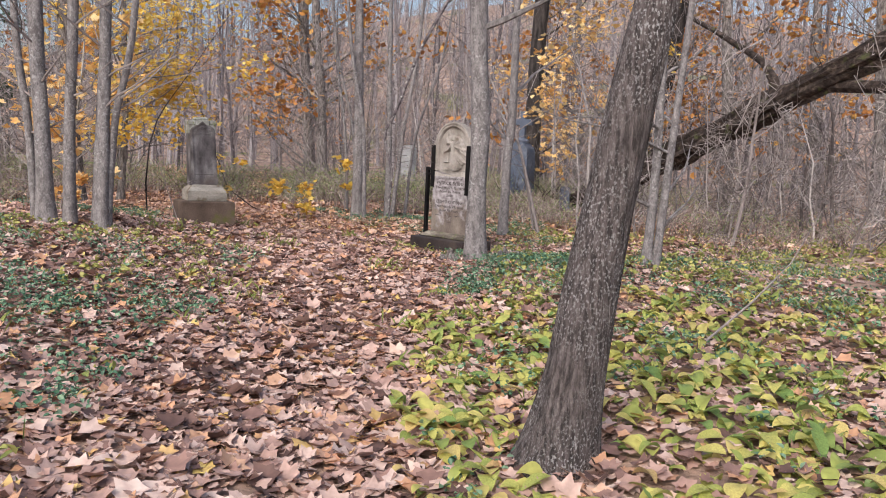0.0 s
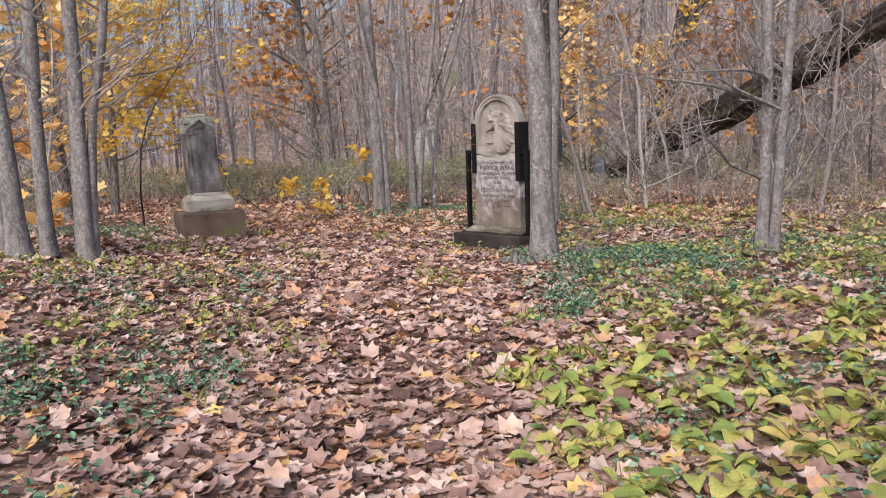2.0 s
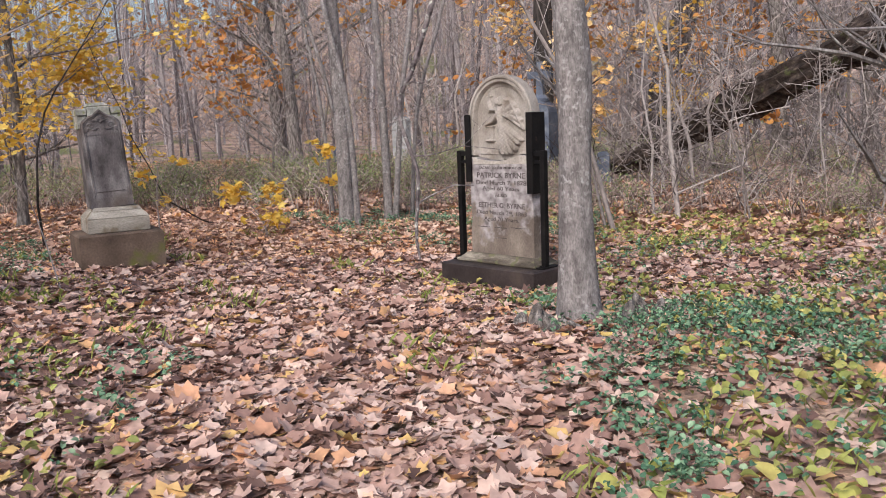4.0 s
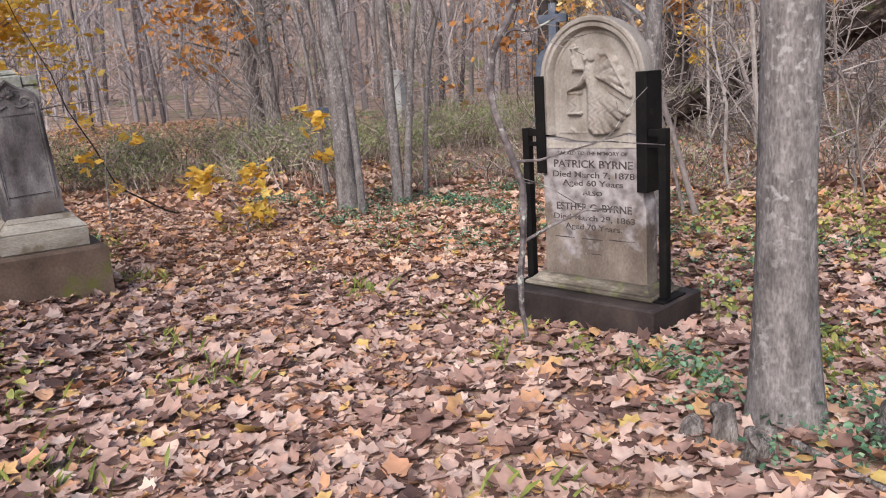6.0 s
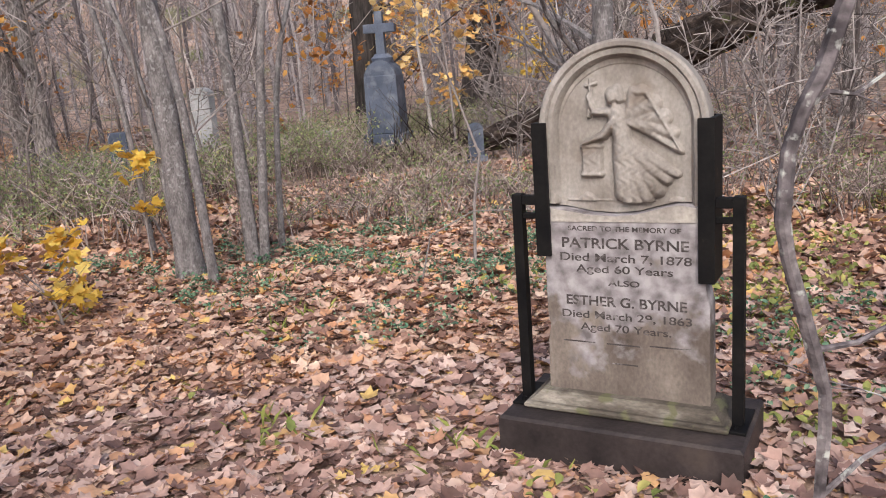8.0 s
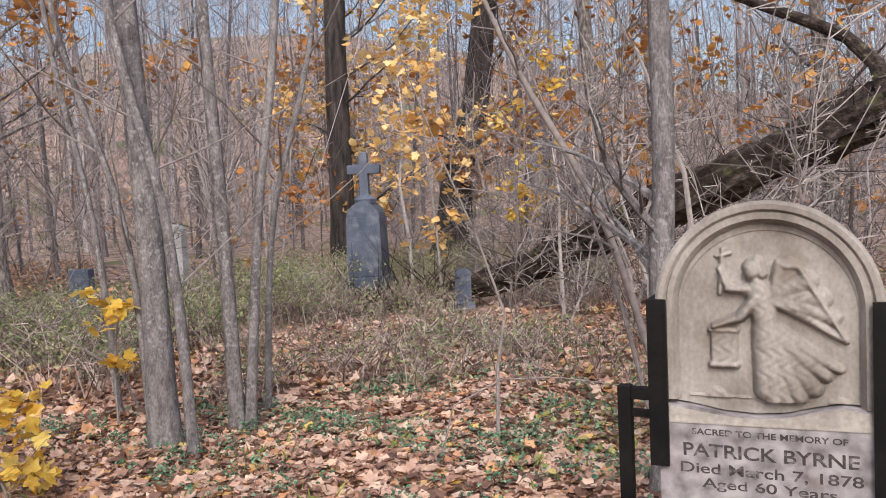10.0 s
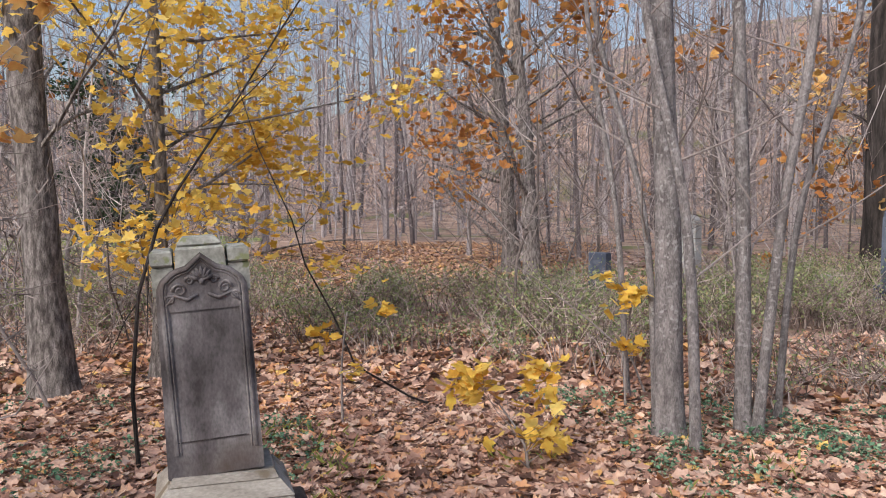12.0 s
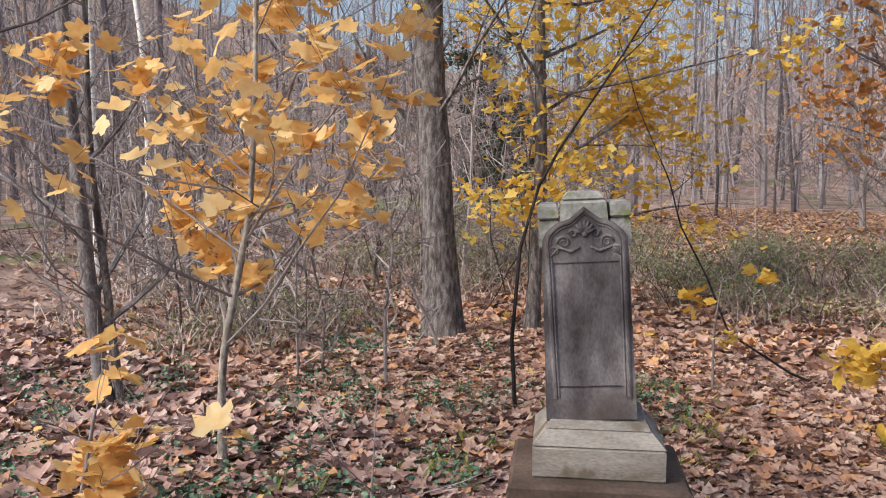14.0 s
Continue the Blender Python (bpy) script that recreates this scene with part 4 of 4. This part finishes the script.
# fallen trunk propped up out of the brush
def fallen_trunk():
    r0 = random.Random(3)
    s = thing("fallen_tree", Matrix.Translation((3.4, 19.6, 0)), "rotten dark fallen trunk leaning up from brush", "fallen tree")
    o = Vector((3.4, 19.6, 0))
    pts = [Vector(p) - o for p in ((1.75, 19.3, -0.12), (2.5, 19.25, 0.0), (3.2, 19.15, 0.16), (3.96, 18.65, 0.42), (4.61, 17.55, 0.88), (5.26, 16.45, 1.38), (5.9, 15.35, 1.89), (6.55, 14.24, 2.39), (7.2, 13.14, 2.89), (7.92, 11.92, 3.45), (8.82, 10.39, 4.15))]
    pts = [a.lerp(b, k / 6) for a, b in zip(pts, pts[1:]) for k in range(6)] + pts[-1:]
    part("trunk", Geo().tube(pts, [max(.09 + .0055 * min(i, 32) - .00010 * max(i - 32, 0) ** 2.0, .09) * r0.uniform(.88, 1.12) for i in range(len(pts))], 26, .45, 4, freq=3.6), MAT_LOG, s)
    pts = pts[::6]
    r = random.Random(8)
    g = Geo()
    g.tube([Vector(p) - o for p in ((6.68, 14.02, 2.6), (6.62, 14.13, 2.94), (6.48, 14.37, 3.27), (6.29, 14.68, 3.49), (6.03, 15.14, 3.77), (5.8, 15.52, 4.02), (5.53, 15.97, 4.27), (5.39, 16.22, 4.6))], [.11, .085, .07, .065, .055, .05, .04, .02], 9, .3)
    g.tube([Vector(p) - o for p in ((6.89, 13.66, 2.75), (7.31, 12.96, 2.74), (7.77, 12.17, 2.66), (8.38, 11.14, 2.64))], [.13, .12, .10, .05], 9, .25)
    part("fork", g, MAT_LOG, s)
    g = Geo()
    for i in range(150):
        j = min(int(r.uniform(0, 1) ** 1.5 * 9), 8)
        limb(g, r, pts[j].lerp(pts[j + 1], r.random()), (r.uniform(-1, 1), r.uniform(-1, .4), r.uniform(-.3, 1)), r.uniform(.4, 1.5), .012, 1, 0, 4)
    tagged(part("twig_tangle", g, MAT_LOG, s), kind="stuff")


fallen_trunk()

# ---- brush, far woods and leaves ----
def brush(count, areas, seed, tall=1.0, stems=16):
    r = random.Random(seed)
    g, tips = Geo(), []
    for _ in range(count):
        x0, x1, y0, y1 = areas[r.randrange(len(areas))]
        c = at(r.uniform(x0, x1), r.uniform(y0, y1))
        if c.y < 15.8 and abs(c.x - float(path_x(c.y))) < 1.5:
            continue
        h = tall * r.uniform(.45, 1.15)
        for _ in range(stems):
            a = r.uniform(0, 6.283)
            d = Vector((math.cos(a) * r.uniform(.1, .8), math.sin(a) * r.uniform(.1, .8), 1))
            s = c + Vector((r.uniform(-.3, .3), r.uniform(-.3, .3), -.05))
            m = s + d * h * .5
            e = m + (d + Vector((r.uniform(-.6, .6), r.uniform(-.6, .6), r.uniform(-.7, .1)))) * h * .5
            g.tube([s, m, e], [.008, .006, .003], 3, cap=False)
            for _ in range(3):
                b = m.lerp(e, r.random())
                g.tube([b, b + Vector((r.uniform(-.3, .3), r.uniform(-.3, .3), r.uniform(-.05, .3))) * h], [.005, .0025], 3, cap=False)
            tips += [e, m.lerp(e, .5)]
    return g, tips


g, tips = brush(150, [(-11, -4.5, 16, 21), (-5.5, -1, 15, 20), (-4, 0, 17, 21)], 5, .75)
g2, tips2 = brush(110, [(-.5, 1.5, 18.5, 24), (3.3, 8, 18.5, 24), (0, 4, 21.5, 25)], 6, .75)
tagged(new("shrubs", g.mesh("shrubs", MAT_BRUSH)), "thicket of low olive-green shrubs", "shrubs", kind="stuff")
tagged(new("shrubs_by_the_cross", g2.mesh("shrubs_by_the_cross", MAT_BRUSH)), "leafy tangle of shrubs round the cross", "shrubs", kind="stuff")
v, f = crown_of(tips + tips2, 56000, .052, None, .17, .9, kinds=SLIP)
tagged(new("shrub_leaves", array_mesh("shrub_leaves", v, f, MAT_SHRUB)), "small olive green leaves on the shrubs", "foliage", kind="stuff")
g, tips = brush(250, [(-.5, 3, 14, 16.5), (1.2, 3.2, 18.6, 19.6), (2.0, 9, 12, 15.5), (4.5, 10, 9.5, 13), (-12, -7, 12, 17), (4, 10, 17, 24), (-9, -6.8, 10.5, 13)], 3, .48)
ob = new("brush", g.mesh("brush", MAT_BRUSH))
tagged(ob, "tangle of dry bare brown brush", "brush", kind="stuff")
v, f = crown_of(tips, 14000, .05, None, .16, .9, kinds=SLIP)
tagged(new("brush_leaves", array_mesh("brush_leaves", v, f, MAT_SHRUB)), "small dull leaves in the dry brush", "foliage", kind="stuff")


def woods(name, spots, seed, tall, label, mat, sizes=(.03, .04, .05, .06, .08, .12), boughs=16, twigs=5, bend=1.0):
    """Bare trees: trunks, boughs and twigs."""
    r = random.Random(seed)
    g = Geo()
    for x, y in spots:
        b = at(x, y, -.2)
        R = r.choice(sizes)
        H = r.uniform(.6, 1.1) * tall * (.55 + R / .1 * .45 if R < .1 else 1)
        lx, ly = r.gauss(0, .05 * bend), r.gauss(0, .05 * bend)
        pts = [b + Vector((lx * h + r.gauss(0, .014 * bend) * h, ly * h + r.gauss(0, .014 * bend) * h, h)) for h in (0, H * .15, H * .3, H * .5, H * .75, H)]
        rad = [R * 1.25, R, R * .9, R * .75, R * .5, .008]
        g.tube(pts, rad, 6, cap=False)
        for _ in range(boughs):
            k = r.uniform(.1, .95) * 5
            i = min(int(k), 4)
            p, w = pts[i].lerp(pts[i + 1], k - i), r.uniform(0, 6.283)
            L = r.uniform(.5, 1.5) * H * .13
            d = Vector((math.cos(w), math.sin(w), r.uniform(.1, 1.3))).normalized()
            m, e = p + d * L * .5, p + d * L + Vector((r.uniform(-.3, .3), r.uniform(-.3, .3), r.uniform(-.1, .5)))
            rr = min(max(R * .3, .009), .03)
            g.tube([p, m, e], [rr, rr * .7, .005], 3, cap=False)
            for _ in range(twigs):
                q = p.lerp(e, r.uniform(.25, 1))
                g.tube([q, q + Vector((r.uniform(-.8, .8), r.uniform(-.8, .8), r.uniform(-.2, .8))) * L * .55], [max(rr * .5, .006), .004], 3, cap=False)
    tagged(new(name, g.mesh(name, mat)), label, "woods", kind="stuff")


def clear(x, y):
    """Nothing grows on the way, near the stones or on the lawn."""
    return abs(x - float(path_x(y))) > 1.6 and not (-4.5 < x < 4 and y < 14.5) and math.hypot(x + 24, y - 32) > 9 and not (x < -4 and 8 < y < 13.5 and x > -9)


def ring(count, near, far, seed, wide=(-100, 75)):
    r, out = random.Random(seed), []
    while len(out) < count:
        a, d = radians(r.uniform(*wide)), math.sqrt(r.uniform(near * near, far * far))
        x, y = math.sin(a) * d, 6 + math.cos(a) * d
        if clear(x, y):
            out.append((x, y))
    return out


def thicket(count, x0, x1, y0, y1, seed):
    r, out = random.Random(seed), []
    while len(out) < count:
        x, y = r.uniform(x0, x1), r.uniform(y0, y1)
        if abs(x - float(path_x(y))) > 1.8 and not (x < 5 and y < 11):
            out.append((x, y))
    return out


woods("young_woods", ring(190, 11, 26, 1), 11, 7, "slender bare grey saplings", MAT_TWIG, (.012, .015, .02, .025, .035), 20, 6, 2.2)
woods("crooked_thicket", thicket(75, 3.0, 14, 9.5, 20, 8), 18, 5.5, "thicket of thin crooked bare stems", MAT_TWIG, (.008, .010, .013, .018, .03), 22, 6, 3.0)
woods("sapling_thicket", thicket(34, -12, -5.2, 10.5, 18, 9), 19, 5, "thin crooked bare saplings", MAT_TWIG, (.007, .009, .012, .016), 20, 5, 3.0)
woods("far_woods", ring(460, 22, 60, 2), 12, 15, "bare grey autumn woods", MAT_WOODS)
woods("hill_woods", ring(650, 48, 115, 3), 13, 17, "bare woods climbing the far hill", MAT_WOODS, (.06, .08, .1, .14), 9, 3)
woods("woods_behind", ring(60, 12, 40, 4, (100, 250)), 14, 13, "bare trees along the way in", MAT_WOODS, boughs=8, twigs=2)
# fine twigs between the far trunks
n = 125000
a, d = np.radians(rng.uniform(-95, 70, n)), rng.uniform(18, 95, n)
x, y = np.sin(a) * d, 6 + np.cos(a) * d
w = np.hypot(x + 24, y - 32) > 11
x, y, d = x[w], y[w], d[w]
p = np.stack([x, y, height(x, y) + rng.uniform(.2, 17, len(x)) * np.minimum(1, .4 + d / 70)], 1)
twig = [(np.array([(-.0022, 0, 0), (.0022, 0, 0), (.0015, .12, 1), (-.0022, .12, 1)]), np.array([(0, 1, 2), (0, 2, 3)]))]
v, f = scatter(twig, p, turns(len(p), .55), rng.uniform(1.0, 3.2, len(p)))
tagged(new("twig_haze", array_mesh("twig_haze", v, f, MAT_WOODS)), "fine bare twigs of the far woods", "woods", kind="stuff")
tree("conifer", "dark green conifer beyond a lawn", [(-24.6, 38, 0), (-24.6, 38, 2), (-24.6, 38, 4), (-24.6, 38, 7)], [.2, .16, .1, .03], MAT_BARK_BLACK, 130, 30, .08, 2.6, 1, 8, leaves=5000, leaf=.3, leaf_mat=MAT_NEEDLE, kinds=SLIP, spread=.3, droop=.15)
lx, ly = np.meshgrid(np.linspace(-34, -17, 40), np.linspace(26.5, 44, 40))
lv = np.stack([lx, ly, height(lx, ly) + .03], -1).reshape(-1, 3)
li = (np.arange(39)[:, None] * 40 + np.arange(39)).ravel()
lf = np.concatenate([np.stack([li, li + 1, li + 41], 1), np.stack([li, li + 41, li + 40], 1)])
lf = lf[(np.hypot((lv[lf[:, 0], 0] + 25.5) / 8.5, (lv[lf[:, 0], 1] - 35) / 8) + .1 * np.sin(lv[lf[:, 0], 0] * 2.0)) < 1]
tagged(new("lawn", array_mesh("lawn", lv, lf, MAT_LAWN, True)), "mown green lawn strewn with a few leaves", "lawn", kind="structure")


def bare_branch(label, pts, radius, seed, twigs=7, reach=.5, mat=None):
    """A long thin bare stem with side twigs."""
    r = random.Random(seed)
    o = Vector(pts[0])
    s = thing("bare_branch", Matrix.Translation(o), label, "branch")
    pts = [Vector(p) - o for p in pts]
    k = len(pts)
    part("stem", Geo().tube(pts, [radius * (1 - .75 * i / (k - 1)) for i in range(k)], 7, .15, seed), mat or MAT_BARK_BLACK, s)
    for _ in range(twigs):
        i = r.randint(1, k - 2)
        g = Geo()
        limb(g, r, pts[i].lerp(pts[i + 1], r.random()), (r.uniform(-1, 1), r.uniform(-1, 1), r.uniform(-.3, .8)), reach * r.uniform(.5, 1.4), radius * .35, 1, .02, 4, None, 2)
        part("twig", g, mat or MAT_BARK_BLACK, s)


bare_branch("long bare dark stem arching behind the carved stone", [(-4.11, 11.54, -.05), (-4.13, 11.52, .55), (-4.09, 11.55, 1.16), (-3.99, 11.62, 1.58), (-3.88, 11.69, 1.82), (-3.61, 11.86, 2.3), (-3.36, 11.99, 2.75), (-3.0, 12.2, 3.4)], .015, 1, 9, .7)
bare_branch("bare dark branch hanging to the ground", [(-2.8, 13.7, .02), (-2.96, 13.56, .11), (-3.28, 13.12, .45), (-3.36, 12.87, .9), (-3.45, 12.61, 1.28), (-3.49, 12.49, 1.61), (-3.64, 12.3, 2.11), (-3.71, 12.14, 2.56)], .011, 2, 6, .5)
bare_branch("long pale bent twig among the saplings", [(-1.1, 14.4, .02), (-1.23, 14.37, .37), (-1.52, 14.35, .63), (-2.03, 14.28, 1.04), (-2.6, 14.15, 1.41)], .011, 3, 5, .4, MAT_TWIG)
bare_branch("slim bare leaning stem", [(-5.8, 12.7, 0), (-5.9, 12.65, .28), (-6.16, 12.41, .96), (-6.41, 12.16, 1.53), (-6.6, 12, 2.2)], .02, 4, 4, .5, MAT_TWIG)
bare_branch("thin crooked bare shrub stem", [(1.25, 12.2, 0), (1.3, 12.27, .54), (1.36, 12.25, .9), (1.2, 12.31, 1.44), (1.0, 12.39, 1.98), (.7, 12.4, 2.8)], .014, 5, 7, .5, MAT_TWIG)
bare_branch("thin bare shrub stem leaning out", [(2.25, 11.8, 0), (2.07, 11.88, .88), (1.9, 11.98, 1.55), (1.68, 12.1, 2.21), (1.44, 12.22, 2.95)], .018, 6, 8, .6, MAT_TWIG)
bare_branch("low bare bramble stem arching over leaves", [(.75, 11.95, .02), (.84, 11.91, .4), (1.14, 11.8, .56), (1.47, 11.65, .56), (1.86, 11.43, .5), (2.1, 11.3, .1)], .007, 7, 5, .4, MAT_TWIG)
bare_branch("fallen grey stick lying on the leaves", [(1.25, 7.15, .12), (1.4, 6.85, .1), (1.62, 6.62, .12)], .013, 8, 2, .2, MAT_BARK_BROWN)
bare_branch("bare grey bramble shoot beside the way", [(2.9, 3.6, .1), (3.2, 3.7, .35), (3.5, 3.9, .6), (3.75, 4.1, .95)], .009, 9, 6, .5, MAT_TWIG)
bare_branch("thin pale fallen twig leaning on the ground", [(-2.3, 8.3, .05), (-2.6, 8.7, .45), (-2.95, 9.1, .95)], .008, 10, 3, .3, MAT_TWIG)
# leaves left on the woods
e = []
r = random.Random(4)
for x, y in ring(70, 14, 40, 6):
    c = at(x, y, r.uniform(1.5, 7))
    e += [c + Vector((r.gauss(0, .9), r.gauss(0, .9), r.gauss(0, .6))) for _ in range(30)]
v, f = crown_of(e, 5200, .11, None, .3, .6, kinds=COARSE)
tagged(new("lingering_leaves", array_mesh("lingering_leaves", v, f, MAT_RUST)), "rusty and orange leaves lingering in the woods", "foliage", kind="stuff")


def litter(name, n, x0, x1, y0, y1, keep, size, kinds, mat, tilt, label, lift=.012, deep=.02):
    x, y = rng.uniform(x0, x1, n), rng.uniform(y0, y1, n)
    w = keep(x, y)
    x, y = x[w], y[w]
    p = np.stack([x, y, height(x, y) + lift + rng.uniform(0, deep, len(x)) * np.where(np.abs(x - path_x(y)) > 1.0, 2.2, 1)], 1)
    v, f = scatter(kinds, p, turns(len(x), tilt), (.5 + .75 * rng.random(len(x)) ** 1.4) * size)
    return tagged(new(name, array_mesh(name, v, f, mat)), label, "leaves", kind="stuff")


def thin(x, y):
    """Leaves lie thick on the way and thinner off it."""
    off = np.abs(x - path_x(y) - .1)
    return rng.random(len(x)) < np.where((x > 1.3) & (y > 4.6) & (y < 7.4), .8, 1) * np.where(off < 1.3, 1, np.where((y > 7) & (np.abs(x) < 3.5), .95, np.where((x > 1.2) & (y < 6), .5, np.where(y < 3, .6, .85))))


litter("leaf_crumbs", 70000, -4.5, 4.8, -1.5, 13.5, thin, .034, SLIP, MAT_LITTER, .35, "broken brown leaf crumbs between the leaves", .004, .012)
litter("leaf_litter", 74000, -4.5, 4.8, -1.5, 10.5, thin, .054, MAPLES, MAT_LITTER, .20, "brown fallen maple leaves covering the way")
litter("leaves_round_the_stones", 30000, -6.5, 2.5, 10.5, 14, lambda x, y: y > 0, .058, MAPLES, MAT_LITTER_WARM, .20, "brown fallen leaves round the stones")
litter("woodland_litter", 30000, -10, 6.5, 10.5, 18, lambda x, y: (y > 14) | (x < -6.5) | (x > 2.5), .080, COARSE, MAT_LITTER_WARM, .22, "brown fallen leaves among the trees")
litter("side_litter", 12000, -10, -4.5, 5.5, 10.5, lambda x, y: y > 0, .075, COARSE, MAT_LITTER, .16, "brown fallen leaves under saplings")
litter("far_leaf_litter", 24000, -24, 14, 4, 34, lambda x, y: (y > 18) | (x < -10) | ((x < -4.5) & (y < 10.5)) | (x > 6.5) | ((x > 4.8) & (y < 10.5)), .088, COARSE, MAT_LITTER, .2, "brown fallen leaves under the trees")


litter("clearing_litter", 20000, -19, -2, 21, 39, lambda x, y: np.abs(x - path_x(y)) < 6, .08, COARSE, MAT_CLEARING, .15, "bright tan fallen leaves along the way beyond")


def patch_noise(x, y, s, seed):
    return np.sin(x * s + seed) * np.sin(y * s * 1.1 + seed * 2) + .6 * np.sin(x * s * 2.3 + y * s * 1.7 + seed * 3)


def cover(n, x0, x1, y0, y1, keep):
    """Low clumps of small glossy leaves."""
    x, y = rng.uniform(x0, x1, n), rng.uniform(y0, y1, n)
    w = keep(x, y)
    x, y = x[w], y[w]
    k = 12
    px, py = np.repeat(x, k) + rng.normal(0, .045, len(x) * k), np.repeat(y, k) + rng.normal(0, .045, len(x) * k)
    p = np.stack([px, py, height(px, py) + rng.uniform(.04, .13, len(px))], 1)
    return p


p = np.concatenate([
    cover(3300, -3.8, .4, -.6, 6.8, lambda x, y: (path_x(y) - x > .72) & (rng.random(len(x)) < np.where(y > 4.2, .35, 1)) & (patch_noise(x, y, 2.1, 1) > rng.normal(.30, .8, len(x)))),
    cover(3400, 1.0, 6.0, .2, 10.5, lambda x, y: (x - path_x(y) > .75) & ((y > 4.6) & (y < 8.5) | (rng.random(len(x)) < .4)) & (patch_noise(x, y, 1.7, 4) > rng.normal(.45, .8, len(x)))),
    cover(430, 1.25, 2.7, 5.0, 7.6, lambda x, y: (np.hypot(x - 1.35, y - 7.45) > .3) & (patch_noise(x, y, 2.4, 6) > rng.normal(-.2, .8, len(x)))),
    cover(1300, -2.2, 2.5, 10.8, 14.3, lambda x, y: (x - path_x(y) > 1.2) & (patch_noise(x, y, 2.0, 2) > rng.normal(.1, .6, len(x)))),
    cover(900, -7, -3.0, 8.2, 13, lambda x, y: (path_x(y) - x > .9) & (patch_noise(x, y, 1.9, 5) > rng.normal(.3, .6, len(x))))])
v, f = scatter(OVAL, p, turns(len(p), .5), rng.uniform(.6, 1.2, len(p)) * .033)
tagged(new("ground_cover", array_mesh("ground_cover", v, f, MAT_GREEN)), "low glossy dark green creeping ground cover", "ground cover", kind="stuff")

p = np.concatenate([cover(2600, 1.6, 8.0, 4.0, 13, lambda x, y: patch_noise(x, y, 1.3, 7) > rng.normal(.1, .7, len(x))),
                    cover(520, -4, 0, 0, 7, lambda x, y: (path_x(y) - x > .8) & (patch_noise(x, y, 1.6, 9) > .2)),
                    cover(160, -2.5, 1.5, 7, 12.5, lambda x, y: patch_noise(x, y, 1.9, 3) > .9)])
p = p[::2]
v, f = scatter(OVAL, p, turns(len(p), .6), rng.uniform(.6, 1.3, len(p)) * .05)
tagged(new("weeds", array_mesh("weeds", v, f, MAT_WEED)), "low yellowing weeds among fallen leaves", "weeds", kind="stuff")

# grass
n = 3600
c = np.stack([rng.uniform(-4, 5, 150), rng.uniform(0, 13, 150)], 1)
c = c[np.abs(c[:, 0] - path_x(c[:, 1])) > .55]
q = c[rng.integers(0, len(c), n)] + rng.normal(0, .11, (n, 2))
p = np.stack([q[:, 0], q[:, 1], height(q[:, 0], q[:, 1])], 1)
blade = [(np.array([(-.014, 0, 0), (.014, 0, 0), (.0, .35, .6), (0, .75, .85)]), np.array([(0, 1, 2), (1, 3, 2)]))]
v, f = scatter(blade, p, turns(n, .25), rng.uniform(.06, .14, n))
tagged(new("grass", array_mesh("grass", v, f, MAT_GRASS)), "thin tufts of yellowing grass", "grass", kind="stuff")


# yellow-green lily leaves rising among the litter
def lily_leaf(bend, wide):
    g, k = Geo(), 7
    for i in range(k + 1):
        t = i / k
        w = wide * math.sin(math.pi * min(t * .97 + .03, 1)) ** .8 + .004
        y, z = .6 * t + .25 * bend * t * t, .75 * t - bend * t * t
        g.v += [(-w, y, z + w * .45), (0, y, z), (w, y, z + w * .45)]
    for i in range(k):
        for j in range(2):
            a = i * 3 + j
            g.f.append((a, a + 1, a + 4, a + 3))
    return g.mesh("leaf", MAT_LIME, True)


lily = [lily_leaf(b, w) for b, w in ((.45, .24), (.7, .27), (.25, .21), (.9, .25))]
r = random.Random(12)


def lily_spots(count, x0, x1, y0, y1):
    out = []
    while len(out) < count:
        x, y = r.uniform(x0, x1), r.uniform(y0, y1)
        if math.hypot(x - 1.83, y - 1.6) > .26 and x - float(path_x(y)) > r.uniform(.5, .95):
            out.append((x, y))
    return out


def lily_pose(i):
    return pose(r.uniform(-.10, .10), r.uniform(-.10, .10), r.uniform(.01, .06), r.uniform(-42, 0), r.uniform(-20, 20), i * 75 + r.uniform(-40, 40)) @ Matrix.Scale(r.uniform(.09, .18), 4)


for x, y in lily_spots(300, .9, 3.3, .2, 4.4):
    s = thing("lily_plant", Matrix.Translation(at(x, y)) @ pose(0, 0, 0, 0, 0, r.uniform(0, 360)), "clump of wilting yellow-green lily leaves", "plant", "wilting lily clumps")
    for i in range(r.randint(2, 5)):
        ob = new("leaf", r.choice(lily))
        ob.parent = s
        ob.matrix_basis = lily_pose(i)
bed = Geo()
for x, y in lily_spots(520, 1.2, 6.0, .4, 5.2):
    for i in range(r.randint(2, 5)):
        m = Matrix.Translation(at(x, y)) @ lily_pose(i)
        src, b = r.choice(lily), len(bed.v)
        bed.v += [tuple(m @ v.co) for v in src.vertices]
        bed.f += [tuple(b + k for k in f.vertices) for f in src.polygons]
tagged(new("lily_bed", bed.mesh("lily_bed", MAT_LIME_BED, True)), "bed of wilting yellow-green lily leaves", "plants", kind="stuff")

# single leaves lying on the way
one = [array_mesh("leaf", v * .078, f, MAT_LEAF_ONE) for v, f in MAPLES]
for i in range(290):
    y = r.uniform(.6, 9)
    x = float(path_x(y)) + r.gauss(0, .8)
    ob = new("leaf", one[i % 6])
    ob.parent = ground
    ob.matrix_basis = Matrix.Translation(at(x, y, .035)) @ pose(0, 0, 0, r.gauss(0, 14), r.gauss(0, 14), r.uniform(0, 360))
